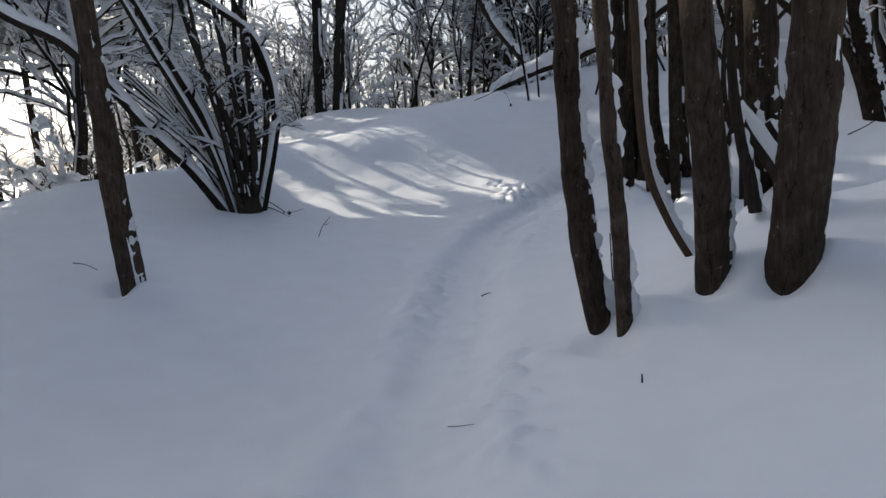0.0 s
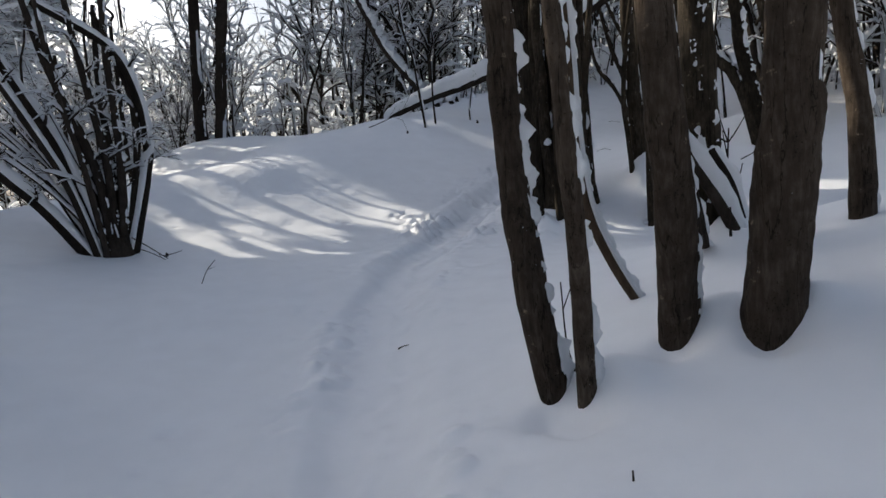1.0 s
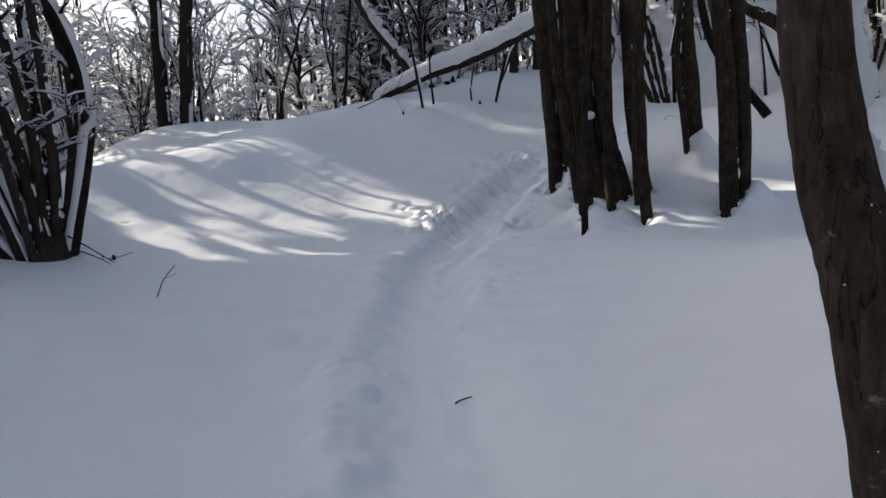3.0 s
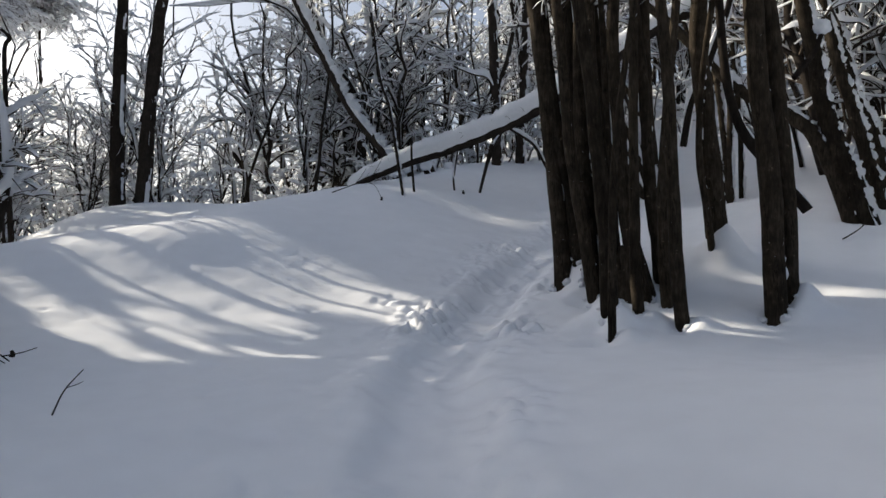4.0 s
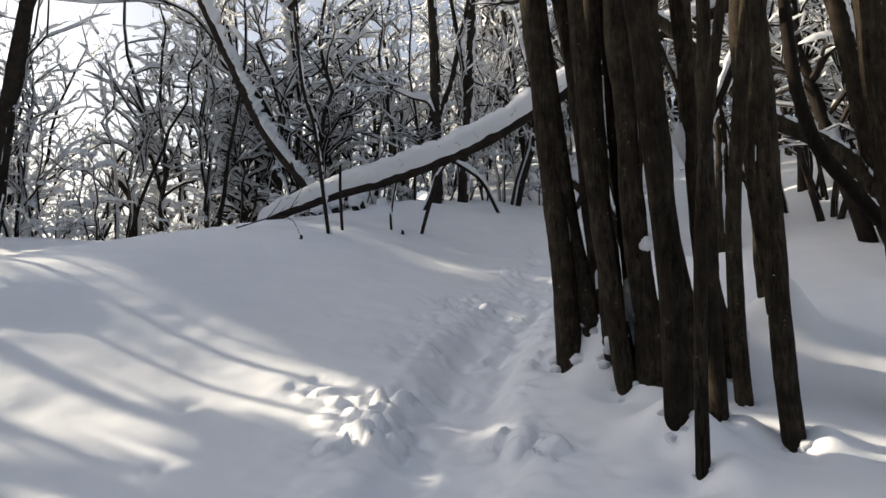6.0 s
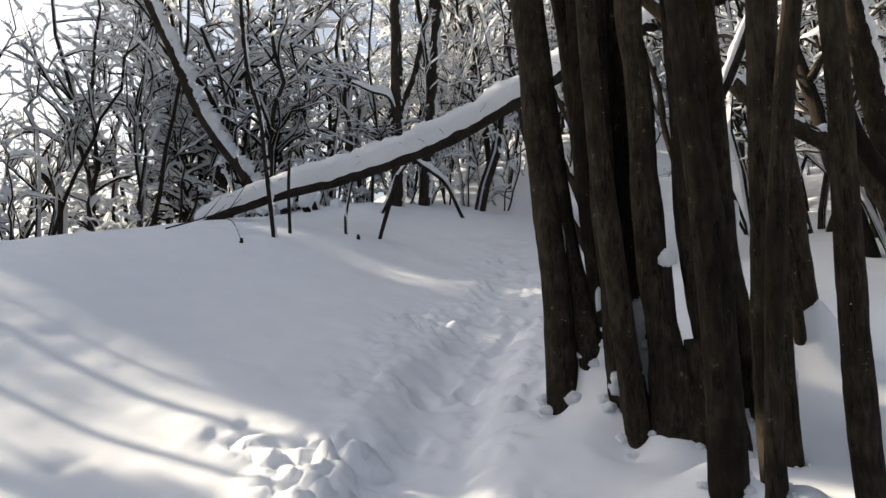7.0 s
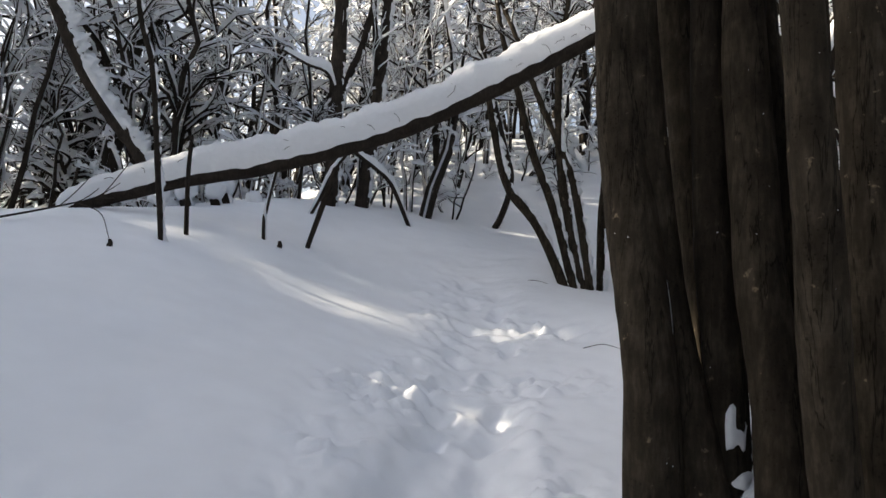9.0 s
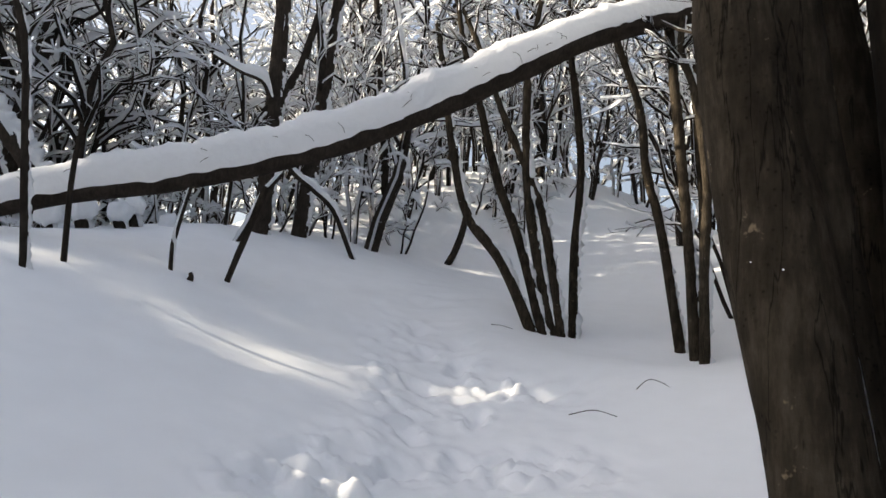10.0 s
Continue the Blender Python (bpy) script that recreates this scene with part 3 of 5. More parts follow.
def snow_lump(name, at, size, seed, parent=None, label="", squash=0.85, rough=0.45):
    """A rounded, uneven lump of snow."""
    bm = bmesh.new()
    bmesh.ops.create_icosphere(bm, subdivisions=3, radius=1.0)
    for v in bm.verts:
        n = 1 + rough * noise.noise(v.co * 1.3 + Vector((seed, 0, 0))) + 0.22 * noise.noise(v.co * 3.1 + Vector((0, seed, 0))) + 0.08 * noise.noise(v.co * 8 + Vector((0, 0, seed)))
        v.co = Vector((v.co.x * size * n, v.co.y * size * n, v.co.z * size * n * squash))
    me = bpy.data.meshes.new(name)
    bm.to_mesh(me)
    bm.free()
    for p in me.polygons:
        p.use_smooth = True
    me.materials.append(SNOW_CLUMP)
    ob = new(name, me)
    ob.location = at
    if parent is not None:
        ob.parent = parent
        ob.location = Vector(at) - parent.location
    if label:
        tagged(ob, label)
    return ob


tree("paired_tree", [([(0.98, 4.50, 0.20), (0.885, 4.46, 0.68), (0.855, 4.54, 1.06), (0.845, 4.62, 1.44), (0.825, 4.63, 1.85), (0.81, 4.62, 2.3)], 0.09, 0.112),
                     ([(1.06, 4.25, 0.22), (1.03, 4.18, 0.68), (0.975, 4.08, 1.06), (0.93, 4.02, 1.44), (0.91, 4.02, 1.85), (0.90, 4.06, 2.3)], 0.052, 0.055)],
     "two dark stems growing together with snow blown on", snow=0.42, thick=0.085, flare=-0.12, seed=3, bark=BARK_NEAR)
tree("young_beech", [([(1.66, 4.42, 0.43), (1.62, 4.36, 0.94), (1.53, 4.26, 1.5), (1.49, 4.24, 1.85), (1.47, 4.26, 2.3)], 0.112, 0.112)],
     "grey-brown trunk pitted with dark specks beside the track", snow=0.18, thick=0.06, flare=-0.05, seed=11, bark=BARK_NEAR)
tree("thick_beech", [([(1.96, 4.08, 0.54), (1.975, 4.03, 1.09), (1.975, 3.98, 1.59), (1.98, 3.95, 2.1)], 0.150, 0.166)],
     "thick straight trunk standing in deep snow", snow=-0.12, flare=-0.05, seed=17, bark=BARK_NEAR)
tree("slender_tree", [([(3.35, 5.10, 0.95), (3.33, 5.12, 1.62), (3.26, 5.18, 2.35)], 0.085, 0.08), ([(2.62, 4.05, 0.72), (2.62, 4.06, 1.31), (2.60, 4.06, 2.06)], 0.05, 0.055)],
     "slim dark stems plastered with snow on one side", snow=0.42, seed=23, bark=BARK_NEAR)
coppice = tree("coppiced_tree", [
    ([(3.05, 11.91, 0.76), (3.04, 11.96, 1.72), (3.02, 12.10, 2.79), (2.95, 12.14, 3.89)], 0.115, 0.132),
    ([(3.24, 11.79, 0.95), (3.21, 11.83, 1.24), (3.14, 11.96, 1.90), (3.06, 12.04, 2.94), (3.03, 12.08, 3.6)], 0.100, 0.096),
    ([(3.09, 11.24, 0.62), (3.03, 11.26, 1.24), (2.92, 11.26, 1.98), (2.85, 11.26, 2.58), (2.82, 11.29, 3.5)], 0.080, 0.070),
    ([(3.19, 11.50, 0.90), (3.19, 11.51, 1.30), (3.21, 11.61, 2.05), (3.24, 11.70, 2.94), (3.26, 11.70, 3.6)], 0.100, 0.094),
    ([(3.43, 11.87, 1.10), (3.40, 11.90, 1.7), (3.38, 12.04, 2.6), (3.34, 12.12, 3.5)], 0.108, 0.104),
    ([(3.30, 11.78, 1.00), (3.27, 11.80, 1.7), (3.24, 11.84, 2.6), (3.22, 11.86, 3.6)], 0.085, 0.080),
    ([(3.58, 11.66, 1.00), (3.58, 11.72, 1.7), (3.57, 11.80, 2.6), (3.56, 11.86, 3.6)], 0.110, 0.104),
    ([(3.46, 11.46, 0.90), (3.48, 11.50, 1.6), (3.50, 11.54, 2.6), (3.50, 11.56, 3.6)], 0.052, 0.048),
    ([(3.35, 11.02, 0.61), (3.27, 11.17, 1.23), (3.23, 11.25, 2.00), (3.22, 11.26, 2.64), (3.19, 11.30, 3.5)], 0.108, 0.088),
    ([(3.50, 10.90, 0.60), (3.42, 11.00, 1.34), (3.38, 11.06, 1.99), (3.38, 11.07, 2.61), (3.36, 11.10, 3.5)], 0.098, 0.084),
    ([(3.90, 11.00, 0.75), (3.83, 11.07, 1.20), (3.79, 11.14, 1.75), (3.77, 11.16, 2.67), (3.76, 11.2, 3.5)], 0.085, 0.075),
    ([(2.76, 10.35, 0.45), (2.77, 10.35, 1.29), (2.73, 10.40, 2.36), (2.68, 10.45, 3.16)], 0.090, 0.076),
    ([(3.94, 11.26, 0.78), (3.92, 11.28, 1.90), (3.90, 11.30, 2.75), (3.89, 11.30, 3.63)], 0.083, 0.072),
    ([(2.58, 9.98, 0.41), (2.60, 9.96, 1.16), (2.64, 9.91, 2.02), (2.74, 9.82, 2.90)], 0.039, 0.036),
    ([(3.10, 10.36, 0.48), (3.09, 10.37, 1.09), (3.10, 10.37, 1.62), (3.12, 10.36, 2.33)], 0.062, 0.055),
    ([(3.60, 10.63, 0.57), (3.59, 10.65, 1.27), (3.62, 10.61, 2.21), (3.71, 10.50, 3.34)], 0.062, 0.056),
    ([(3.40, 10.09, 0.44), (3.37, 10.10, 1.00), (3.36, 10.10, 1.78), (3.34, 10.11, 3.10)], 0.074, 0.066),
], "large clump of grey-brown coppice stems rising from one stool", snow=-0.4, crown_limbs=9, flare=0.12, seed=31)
for pts, r0, r1 in (([(3.34, 11.16, 0.45), (3.35, 11.2, 0.85), (3.33, 11.24, 1.3)], 0.21, 0.09), ([(3.2, 11.38, 0.5), (3.2, 11.4, 0.85), (3.2, 11.42, 1.15)], 0.13, 0.06), ([(3.6, 11.05, 0.5), (3.58, 11.08, 0.9), (3.54, 11.12, 1.25)], 0.15, 0.07),
                    ([(3.21, 11.09, 0.42), (3.23, 11.13, 0.72), (3.25, 11.19, 1.15)], 0.16, 0.08), ([(3.41, 10.93, 0.4), (3.40, 10.98, 0.75), (3.39, 11.04, 1.25)], 0.15, 0.085)):
    line, rad, v, q = stem_mesh([np.array(p) - np.array(coppice.location) for p in pts], r0, r1, 36.0 + r0, sides=20, step=0.04, flare=0.1)
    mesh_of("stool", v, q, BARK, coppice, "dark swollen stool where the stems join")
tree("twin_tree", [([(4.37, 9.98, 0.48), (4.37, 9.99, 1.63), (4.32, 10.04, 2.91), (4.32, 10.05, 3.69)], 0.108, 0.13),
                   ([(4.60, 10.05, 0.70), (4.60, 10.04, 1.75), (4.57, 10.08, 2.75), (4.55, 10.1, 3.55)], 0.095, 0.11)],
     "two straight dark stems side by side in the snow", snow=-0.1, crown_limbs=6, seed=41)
tree("snowy_stump_tree", [([(4.86, 11.42, 0.95), (4.84, 11.45, 1.9), (4.80, 11.5, 3.0), (4.78, 11.5, 3.9)], 0.135, 0.125), ([(4.70, 11.30, 0.9), (4.66, 11.32, 1.55), (4.60, 11.36, 2.3), (4.66, 11.3, 3.3)], 0.045, 0.05)],
     "dark trunk with snow packed against its foot", snow=0.2, seed=47)
tree("leaning_tree", [([(7.40, 11.62, 1.35), (7.23, 11.86, 2.38), (7.12, 12.0, 3.06), (7.06, 12.07, 3.75), (6.95, 12.2, 4.8)], 0.135, 0.12),
                      ([(7.28, 11.75, 1.35), (7.17, 11.94, 2.18), (7.04, 12.09, 2.64), (6.86, 12.3, 3.0), (6.4, 12.8, 3.5), (5.9, 13.3, 4.4)], 0.12, 0.09)],
     "two dark trunks leaning over with snow along their backs", snow=0.5, thick=0.1, wind=(0.72, -0.66, 0.2), crown_limbs=6, flare=0.1, seed=53)
tree("snow_plastered_tree", [([(8.60, 12.32, 1.6), (8.46, 12.52, 2.85), (8.30, 12.73, 3.71), (8.22, 12.83, 4.67), (8.22, 12.83, 5.35)], 0.15, 0.14), ([(8.1, 12.0, 1.5), (7.95, 12.2, 2.7), (7.8, 12.4, 3.9)], 0.10, 0.09)],
     "dark stems thickly plastered with blown snow", snow=0.5, thick=0.1, wind=(0.72, -0.66, 0.2), seed=59)
tree("speckled_tree", [([(2.46, 5.5, 0.75), (2.44, 5.48, 1.3), (2.42, 5.45, 2.0), (2.40, 5.42, 2.8)], 0.135, 0.135)], "dark trunk speckled with stuck snowflakes", snow=-0.02, thick=0.04, wind=(0.1, -0.98, 0.1), seed=63)
pole("snowy_bough", [(5.40, 12.78, 2.7), (5.49, 12.69, 3.25), (5.65, 12.56, 3.67), (5.81, 12.42, 4.2), (5.93, 12.31, 4.7), (6.05, 12.2, 5.6)], 0.05, 0.045, "leaning bough buried in snow", "branch", snow_depth=0.10, blown=0.6, seed=64)
pole("dark_bough", [(5.25, 10.45, 1.6), (4.92, 10.68, 2.14), (4.78, 10.84, 2.5), (4.70, 10.93, 2.98), (4.67, 10.96, 3.51), (4.64, 10.97, 4.6)], 0.06, 0.045, "dark curved bough leaning behind the twin stems", "branch", blown=0.35, seed=65)
pole("fallen_bough", [(2.30, 5.27, 0.86), (2.25, 5.26, 1.08), (2.18, 5.25, 1.32), (2.12, 5.25, 1.72), (2.10, 5.25, 2.1)], 0.05, 0.03, "broken dark bough half buried in snow", "branch", blown=0.4, seed=66)
pole("fallen_bough", [(2.56, 5.27, 0.92), (2.40, 5.26, 1.14), (2.24, 5.28, 1.40), (2.16, 5.3, 1.6)], 0.045, 0.03, "slanting broken bough under a thick snow cover", "branch", snow_depth=0.17, seed=68)
pole("fallen_bough", [(2.62, 5.32, 1.0), (2.5, 5.26, 1.22), (2.36, 5.24, 1.45)], 0.035, 0.025, "short broken bough under lumpy snow", "branch", snow_depth=0.12, seed=69)
pole("snowy_bough", [(-3.27, 6.85, 2.42), (-3.45, 6.74, 2.58), (-3.72, 6.58, 2.74), (-4.05, 6.4, 2.98), (-4.4, 6.2, 3.2)], 0.045, 0.03, "short bough of a leaning trunk thick with snow", "branch", snow_depth=0.09, seed=67)
tree("edge_tree", [([(-3.12, 6.83, 0.18), (-3.16, 6.81, 1.1), (-3.19, 6.79, 2.03), (-3.21, 6.78, 2.95)], 0.125, 0.13)],
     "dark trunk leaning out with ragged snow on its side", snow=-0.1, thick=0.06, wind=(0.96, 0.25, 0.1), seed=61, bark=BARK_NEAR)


# slim saplings added on the bank only so that their shadows part the sun's streaks
for k, (a, along, r, lean) in enumerate(((9.13, 17.2, 0.045, 0.03), (9.62, 16.8, 0.055, -0.02), (8.58, 17.6, 0.05, 0.04), (7.95, 17.9, 0.04, -0.03), (9.90, 17.6, 0.03, 0.0))):
    x, y = a * math.cos(SUN_AZ) - along * math.sin(SUN_AZ), a * math.sin(SUN_AZ) + along * math.cos(SUN_AZ)
    z = height(x, y)
    tree("slim_sapling", [([(x - lean, y - lean, z), (x, y, z + 1.2), (x + lean * 0.3, y + lean * 0.3, z + 2.6), (x + lean * 0.2, y + lean * 0.2, z + 4.0)], r, r * 0.8)], "slim sapling added to part the sun streaks", snow=0.0, crown_limbs=0, top=z + 4.6, flare=0.1, seed=330 + k, bark=BARK_FAR, group="slim saplings on the bank")


# ---- single stems, shrub and fallen log ----
LOG = [(1.5, 19.25, 2.68), (1.6, 19.18, 2.89), (2.53, 18.62, 3.25), (3.46, 18.06, 3.49), (4.39, 17.5, 3.82), (5.32, 16.95, 4.3), (6.25, 16.39, 4.91), (7.18, 15.83, 5.54), (8.11, 15.27, 5.95), (9.6, 14.37, 6.61)]
log = pole("fallen_log", LOG, 0.08, 0.12,
           "fallen dark trunk leaning up with a thick snow cover", "fallen tree", snow_depth=0.39, seed=5, sides=16, hang=0.16)
STAKES = "thin dead saplings below the fallen log"
pole("dead_sapling", [(2.21, 17.2, 2.40), (2.12, 17.21, 3.17), (2.0, 17.22, 4.14), (1.84, 17.23, 4.74), (1.7, 17.2, 6.0)], 0.034, 0.022, "thin leaning sapling with snow along one side", "sapling", blown=0.55, seed=7, group=STAKES)
pole("dead_sapling", [(2.52, 17.6, 2.45), (2.49, 17.6, 3.18), (2.5, 17.6, 3.62)], 0.026, 0.02, "thin broken sapling stuck upright in the snow", "sapling", seed=8, group=STAKES)
pole("dead_sapling", [(4.03, 18.1, 2.42), (4.19, 18.04, 2.98), (4.36, 17.98, 3.60)], 0.030, 0.04, "slanting dead stake under the fallen log", "sapling", seed=9, group=STAKES)
pole("dead_sapling", [(3.5, 18.0, 2.45), (3.48, 18.0, 2.80), (3.5, 18.0, 3.0), (3.58, 17.98, 3.45)], 0.028, 0.022, "short crooked sapling with snow at its foot", "sapling", snow_depth=0.02, seed=10, group=STAKES)
pole("broken_branch", [(1.92, 5.30, 0.42), (1.72, 5.42, 0.78), (1.60, 5.50, 1.15), (1.55, 5.54, 1.65), (1.54, 5.56, 2.1), (1.50, 5.58, 2.9)], 0.042, 0.05, "split branch with bare pale wood and snow", "branch", snow_depth=0.025, blown=0.45, bark=WOOD, seed=12)

# many-stemmed shrub on the bank
rg = np.random.default_rng(77)
shrub_base = np.array((-3.3, 11.05, 0.52))
shrub = holder("hazel_shrub", shrub_base, "many-stemmed bare shrub bowed outward under lying snow", "shrub")
SHRUB_STEMS = [
    (((-0.14, -0.04, 0.0), (-0.66, -0.21, 0.74), (-1.14, -0.36, 1.35), (-1.59, -0.5, 2.05), (-1.95, -0.6, 2.6)), 0.085, 0.13),
    (((-0.02, -0.01, 0.0), (-0.21, -0.07, 0.81), (-0.41, -0.13, 1.58), (-0.79, -0.25, 2.45), (-1.25, -0.4, 3.5)), 0.085, 0.09),
    (((0.05, 0.02, 0.0), (0.01, 0.01, 0.98), (-0.12, -0.04, 1.7), (-0.39, -0.12, 2.57), (-0.6, -0.2, 3.6)), 0.065, 0.03),
    (((0.10, 0.04, 0.0), (0.12, 0.04, 1.24), (0.04, 0.01, 2.04), (-0.05, -0.02, 2.82), (-0.14, -0.04, 3.7)), 0.062, 0.02),
    (((0.18, 0.06, 0.0), (0.28, 0.09, 1.14), (0.29, 0.09, 1.95), (0.28, 0.09, 2.81), (0.31, 0.1, 3.8)), 0.065, 0.02),
    (((0.26, 0.09, 0.0), (0.58, 0.19, 1.13), (0.65, 0.21, 1.71), (0.56, 0.18, 2.38), (0.29, 0.09, 2.94), (-0.5, -0.1, 3.5)), 0.080, 0.10),
    (((0.22, 0.1, 0.0), (0.45, 0.16, 1.13), (0.52, 0.2, 1.85), (0.45, 0.2, 2.47), (0.15, 0.15, 3.4)), 0.060, 0.03),
    (((-0.06, -0.1, 0.0), (-0.31, -0.25, 1.04), (-0.62, -0.45, 1.89), (-0.96, -0.6, 2.7), (-1.3, -0.7, 3.5)), 0.060, 0.06),
    (((0.1, 0.2, 0.0), (0.1, 0.35, 1.42), (0.0, 0.5, 2.3), (0.04, 0.6, 3.6)), 0.058, 0.02),
    (((-0.1, 0.15, 0.0), (-0.45, 0.3, 1.1), (-0.9, 0.45, 2.0), (-1.4, 0.6, 2.9)), 0.052, 0.06),
    (((-0.05, 0.2, 0.0), (-0.25, 0.45, 1.3), (-0.55, 0.7, 2.3), (-0.8, 0.9, 3.3)), 0.050, 0.04),
    (((0.05, -0.15, 0.0), (-0.05, -0.35, 1.3), (-0.2, -0.5, 2.3), (-0.3, -0.55, 3.5)), 0.045, 0.02),
    (((-0.15, 0.05, 0.0), (-0.6, 0.15, 0.95), (-1.2, 0.25, 1.75), (-1.8, 0.3, 2.35)), 0.045, 0.06)]
for k, (pts, r, white) in enumerate(SHRUB_STEMS):
    pts = [np.array(p) for p in pts]
    pts[0] = pts[0] - (0, 0, 0.08)
    line, rad, v, q = stem_mesh(pts, r, r * 0.62, 90 + k, sides=10, step=0.07, flare=0.25)
    stem = mesh_of("stem", v, q, BARK_FAR, shrub)
    v, q = top_snow(line, rad, white, 40 + k) if white > 0.05 else blown_snow(line, rad, 40 + k, 0.12, thick=0.06)
    mesh_of("snow_bolster", v, q, SNOW_CLUMP, stem, "snow lying along the stem")
    (v, q), (v2, q2) = crown(rg, line, rad, 7, 0.25, 0.9)
    spray = tagged(mesh_of("twig_spray", v, q, BARK_FAR, shrub), kind="stuff")
    tagged(mesh_of("twig_snow", v2, q2, SNOW_TWIG, spray, "snow lying on the twigs"), kind="stuff")
for k in range(16):                                  # thin shoots between the thick stems
    az, lean = rg.uniform(2.2, 4.0), rg.uniform(0.25, 0.85)
    dx, dy = math.cos(az) * lean, math.sin(az) * lean * 0.6
    tall = rg.uniform(2.2, 3.4)
    pts = [np.array((rg.uniform(-0.12, 0.25), rg.uniform(-0.1, 0.2), -0.1))]
    pts += [pts[0] + np.array((dx * tall * u ** 1.3, dy * tall * u ** 1.3, tall * (u - 0.18 * lean * u * u))) + rg.normal(0, 0.04, 3) for u in (0.3, 0.6, 1.0)]
    r = rg.uniform(0.018, 0.032)
    line, rad, v, q = stem_mesh(pts, r, r * 0.45, 120 + k, sides=8, step=0.08, flare=0.1)
    stem = mesh_of("stem", v, q, BARK_FAR, shrub)
    v, q = top_snow(line, rad, 0.05 * (0.5 + lean), 140 + k)
    mesh_of("snow_bolster", v, q, SNOW_CLUMP, stem, "snow lying along the stem")
line, rad, v, q = stem_mesh([(0.1, 0.04, -0.15), (0.12, 0.05, 0.12), (0.13, 0.06, 0.3)], 0.27, 0.16, 5.0, sides=20, step=0.04, flare=0.15)
mesh_of("stool", v, q, BARK_FAR, shrub, "thick dark stool at the foot")

# clumps at the far side of the rise
tree("far_coppice", [([(7.44, 16.77, 1.92), (7.14, 17.17, 3), (6.84, 17.52, 3.6), (6.70, 17.67, 4.3), (6.58, 17.77, 5.1)], 0.072, 0.062),
                     ([(7.48, 16.73, 1.92), (7.28, 17.01, 3.2), (7.06, 17.27, 4.1), (6.88, 17.47, 5.1)], 0.068, 0.055),
                     ([(7.58, 16.67, 1.92), (7.40, 16.89, 3.2), (7.30, 16.99, 4.1), (7.28, 17.02, 5.4)], 0.07, 0.06),
                     ([(7.62, 16.61, 1.92), (7.50, 16.77, 3.2), (7.38, 16.92, 3.95), (7.08, 17.22, 4.94)], 0.065, 0.05),
                     ([(7.70, 16.55, 1.92), (7.71, 16.55, 3.2), (7.75, 16.51, 4.3), (7.66, 16.61, 5.6)], 0.06, 0.055)],
     "clump of dark slender stems fanning out of the snow", snow=0.45, thick=0.085, wind=(0.72, -0.66, 0.2), crown_limbs=7, seed=71)
tree("far_coppice", [([(8.32, 15.46, 1.72), (8.2, 15.66, 3.3), (8.1, 15.82, 4.2), (8.06, 15.88, 4.9), (7.9, 16.1, 5.8)], 0.06, 0.055),
                     ([(8.12, 15.2, 1.66), (8.08, 15.28, 3.3), (8.02, 15.38, 4.9), (7.98, 15.46, 5.9)], 0.062, 0.055),
                     ([(8.0, 15.05, 1.62), (8.02, 15.06, 2.9), (8.04, 15.03, 3.9), (7.98, 15.13, 4.9)], 0.06, 0.055),
                     ([(8.5, 15.38, 1.72), (8.52, 15.35, 3.5), (8.48, 15.4, 4.9)], 0.055, 0.05)],
     "tight clump of upright dark stems in the snow", snow=0.35, thick=0.07, wind=(0.72, -0.66, 0.2), crown_limbs=7, seed=73)
tree("far_pair_tree", [([(-3.94, 22.39, 2.76), (-3.89, 22.40, 4.84), (-3.75, 22.42, 6.9), (-3.66, 22.44, 8.3)], 0.19, 0.12)], "tall straight dark trunk on the crest", snow=-0.35, crown_limbs=14, top=10.5, seed=81, bark=BARK_FAR, group="pair of trees on the crest")
tree("far_pair_tree", [([(-3.41, 22.42, 2.74), (-3.23, 22.45, 4.46), (-2.92, 22.50, 6.99), (-2.7, 22.53, 8.43)], 0.20, 0.12)], "tall dark trunk curving away from its neighbour", snow=-0.35, crown_limbs=14, top=10.5, seed=83, bark=BARK_FAR, group="pair of trees on the crest")
tree("crest_tree", [([(5.33, 20.45, 3.2), (5.38, 20.43, 4.47), (5.37, 20.43, 5.78), (5.37, 20.43, 7.53)], 0.145, 0.135), ([(5.42, 20.40, 5.2), (5.50, 20.38, 5.6), (5.71, 20.28, 6.23), (5.91, 20.2, 7.15), (6.12, 20.12, 8.1)], 0.07, 0.05), ([(5.36, 20.42, 5.5), (5.15, 20.44, 5.2), (5.03, 20.45, 4.95), (4.92, 20.46, 4.69)], 0.05, 0.035)], "dark trunk behind the fallen log", snow=0.3, thick=0.07, wind=(0.86, -0.46, 0.2), crown_limbs=12, top=10, seed=85, bark=BARK_FAR)
tree("crest_tree", [([(6.05, 20.7, 3.3), (6.21, 20.62, 5.14), (6.37, 20.55, 7.59)], 0.13, 0.115), ([(6.26, 20.6, 5.75), (6.2, 20.58, 6.3), (6.12, 20.58, 6.86), (6.03, 20.63, 7.63)], 0.075, 0.06)], "dark trunk leaning beside another behind the log", snow=0.35, thick=0.07, wind=(0.86, -0.46, 0.2), crown_limbs=12, top=10, seed=86, bark=BARK_FAR)
BACKED = [(2.95, 20.92, 3.0), (2.58, 20.97, 3.85), (1.67, 21.0, 5.1), (1.02, 21.02, 6.5), (0.45, 21.05, 7.75), (-0.15, 21.1, 9.4)]
backed = pole("snow_backed_tree", BACKED, 0.125, 0.085, "dark leaning trunk with a broad ragged strip of snow", "tree", seed=87, sides=14)
line = curve_through([np.array(p) - BACKED[0] for p in BACKED], 130)
v, q = blown_snow(line, np.linspace(0.125, 0.085, 130), 5.0, 0.75, reach=1.25, thick=0.2, wind=(0.62, -0.5, 0.6))
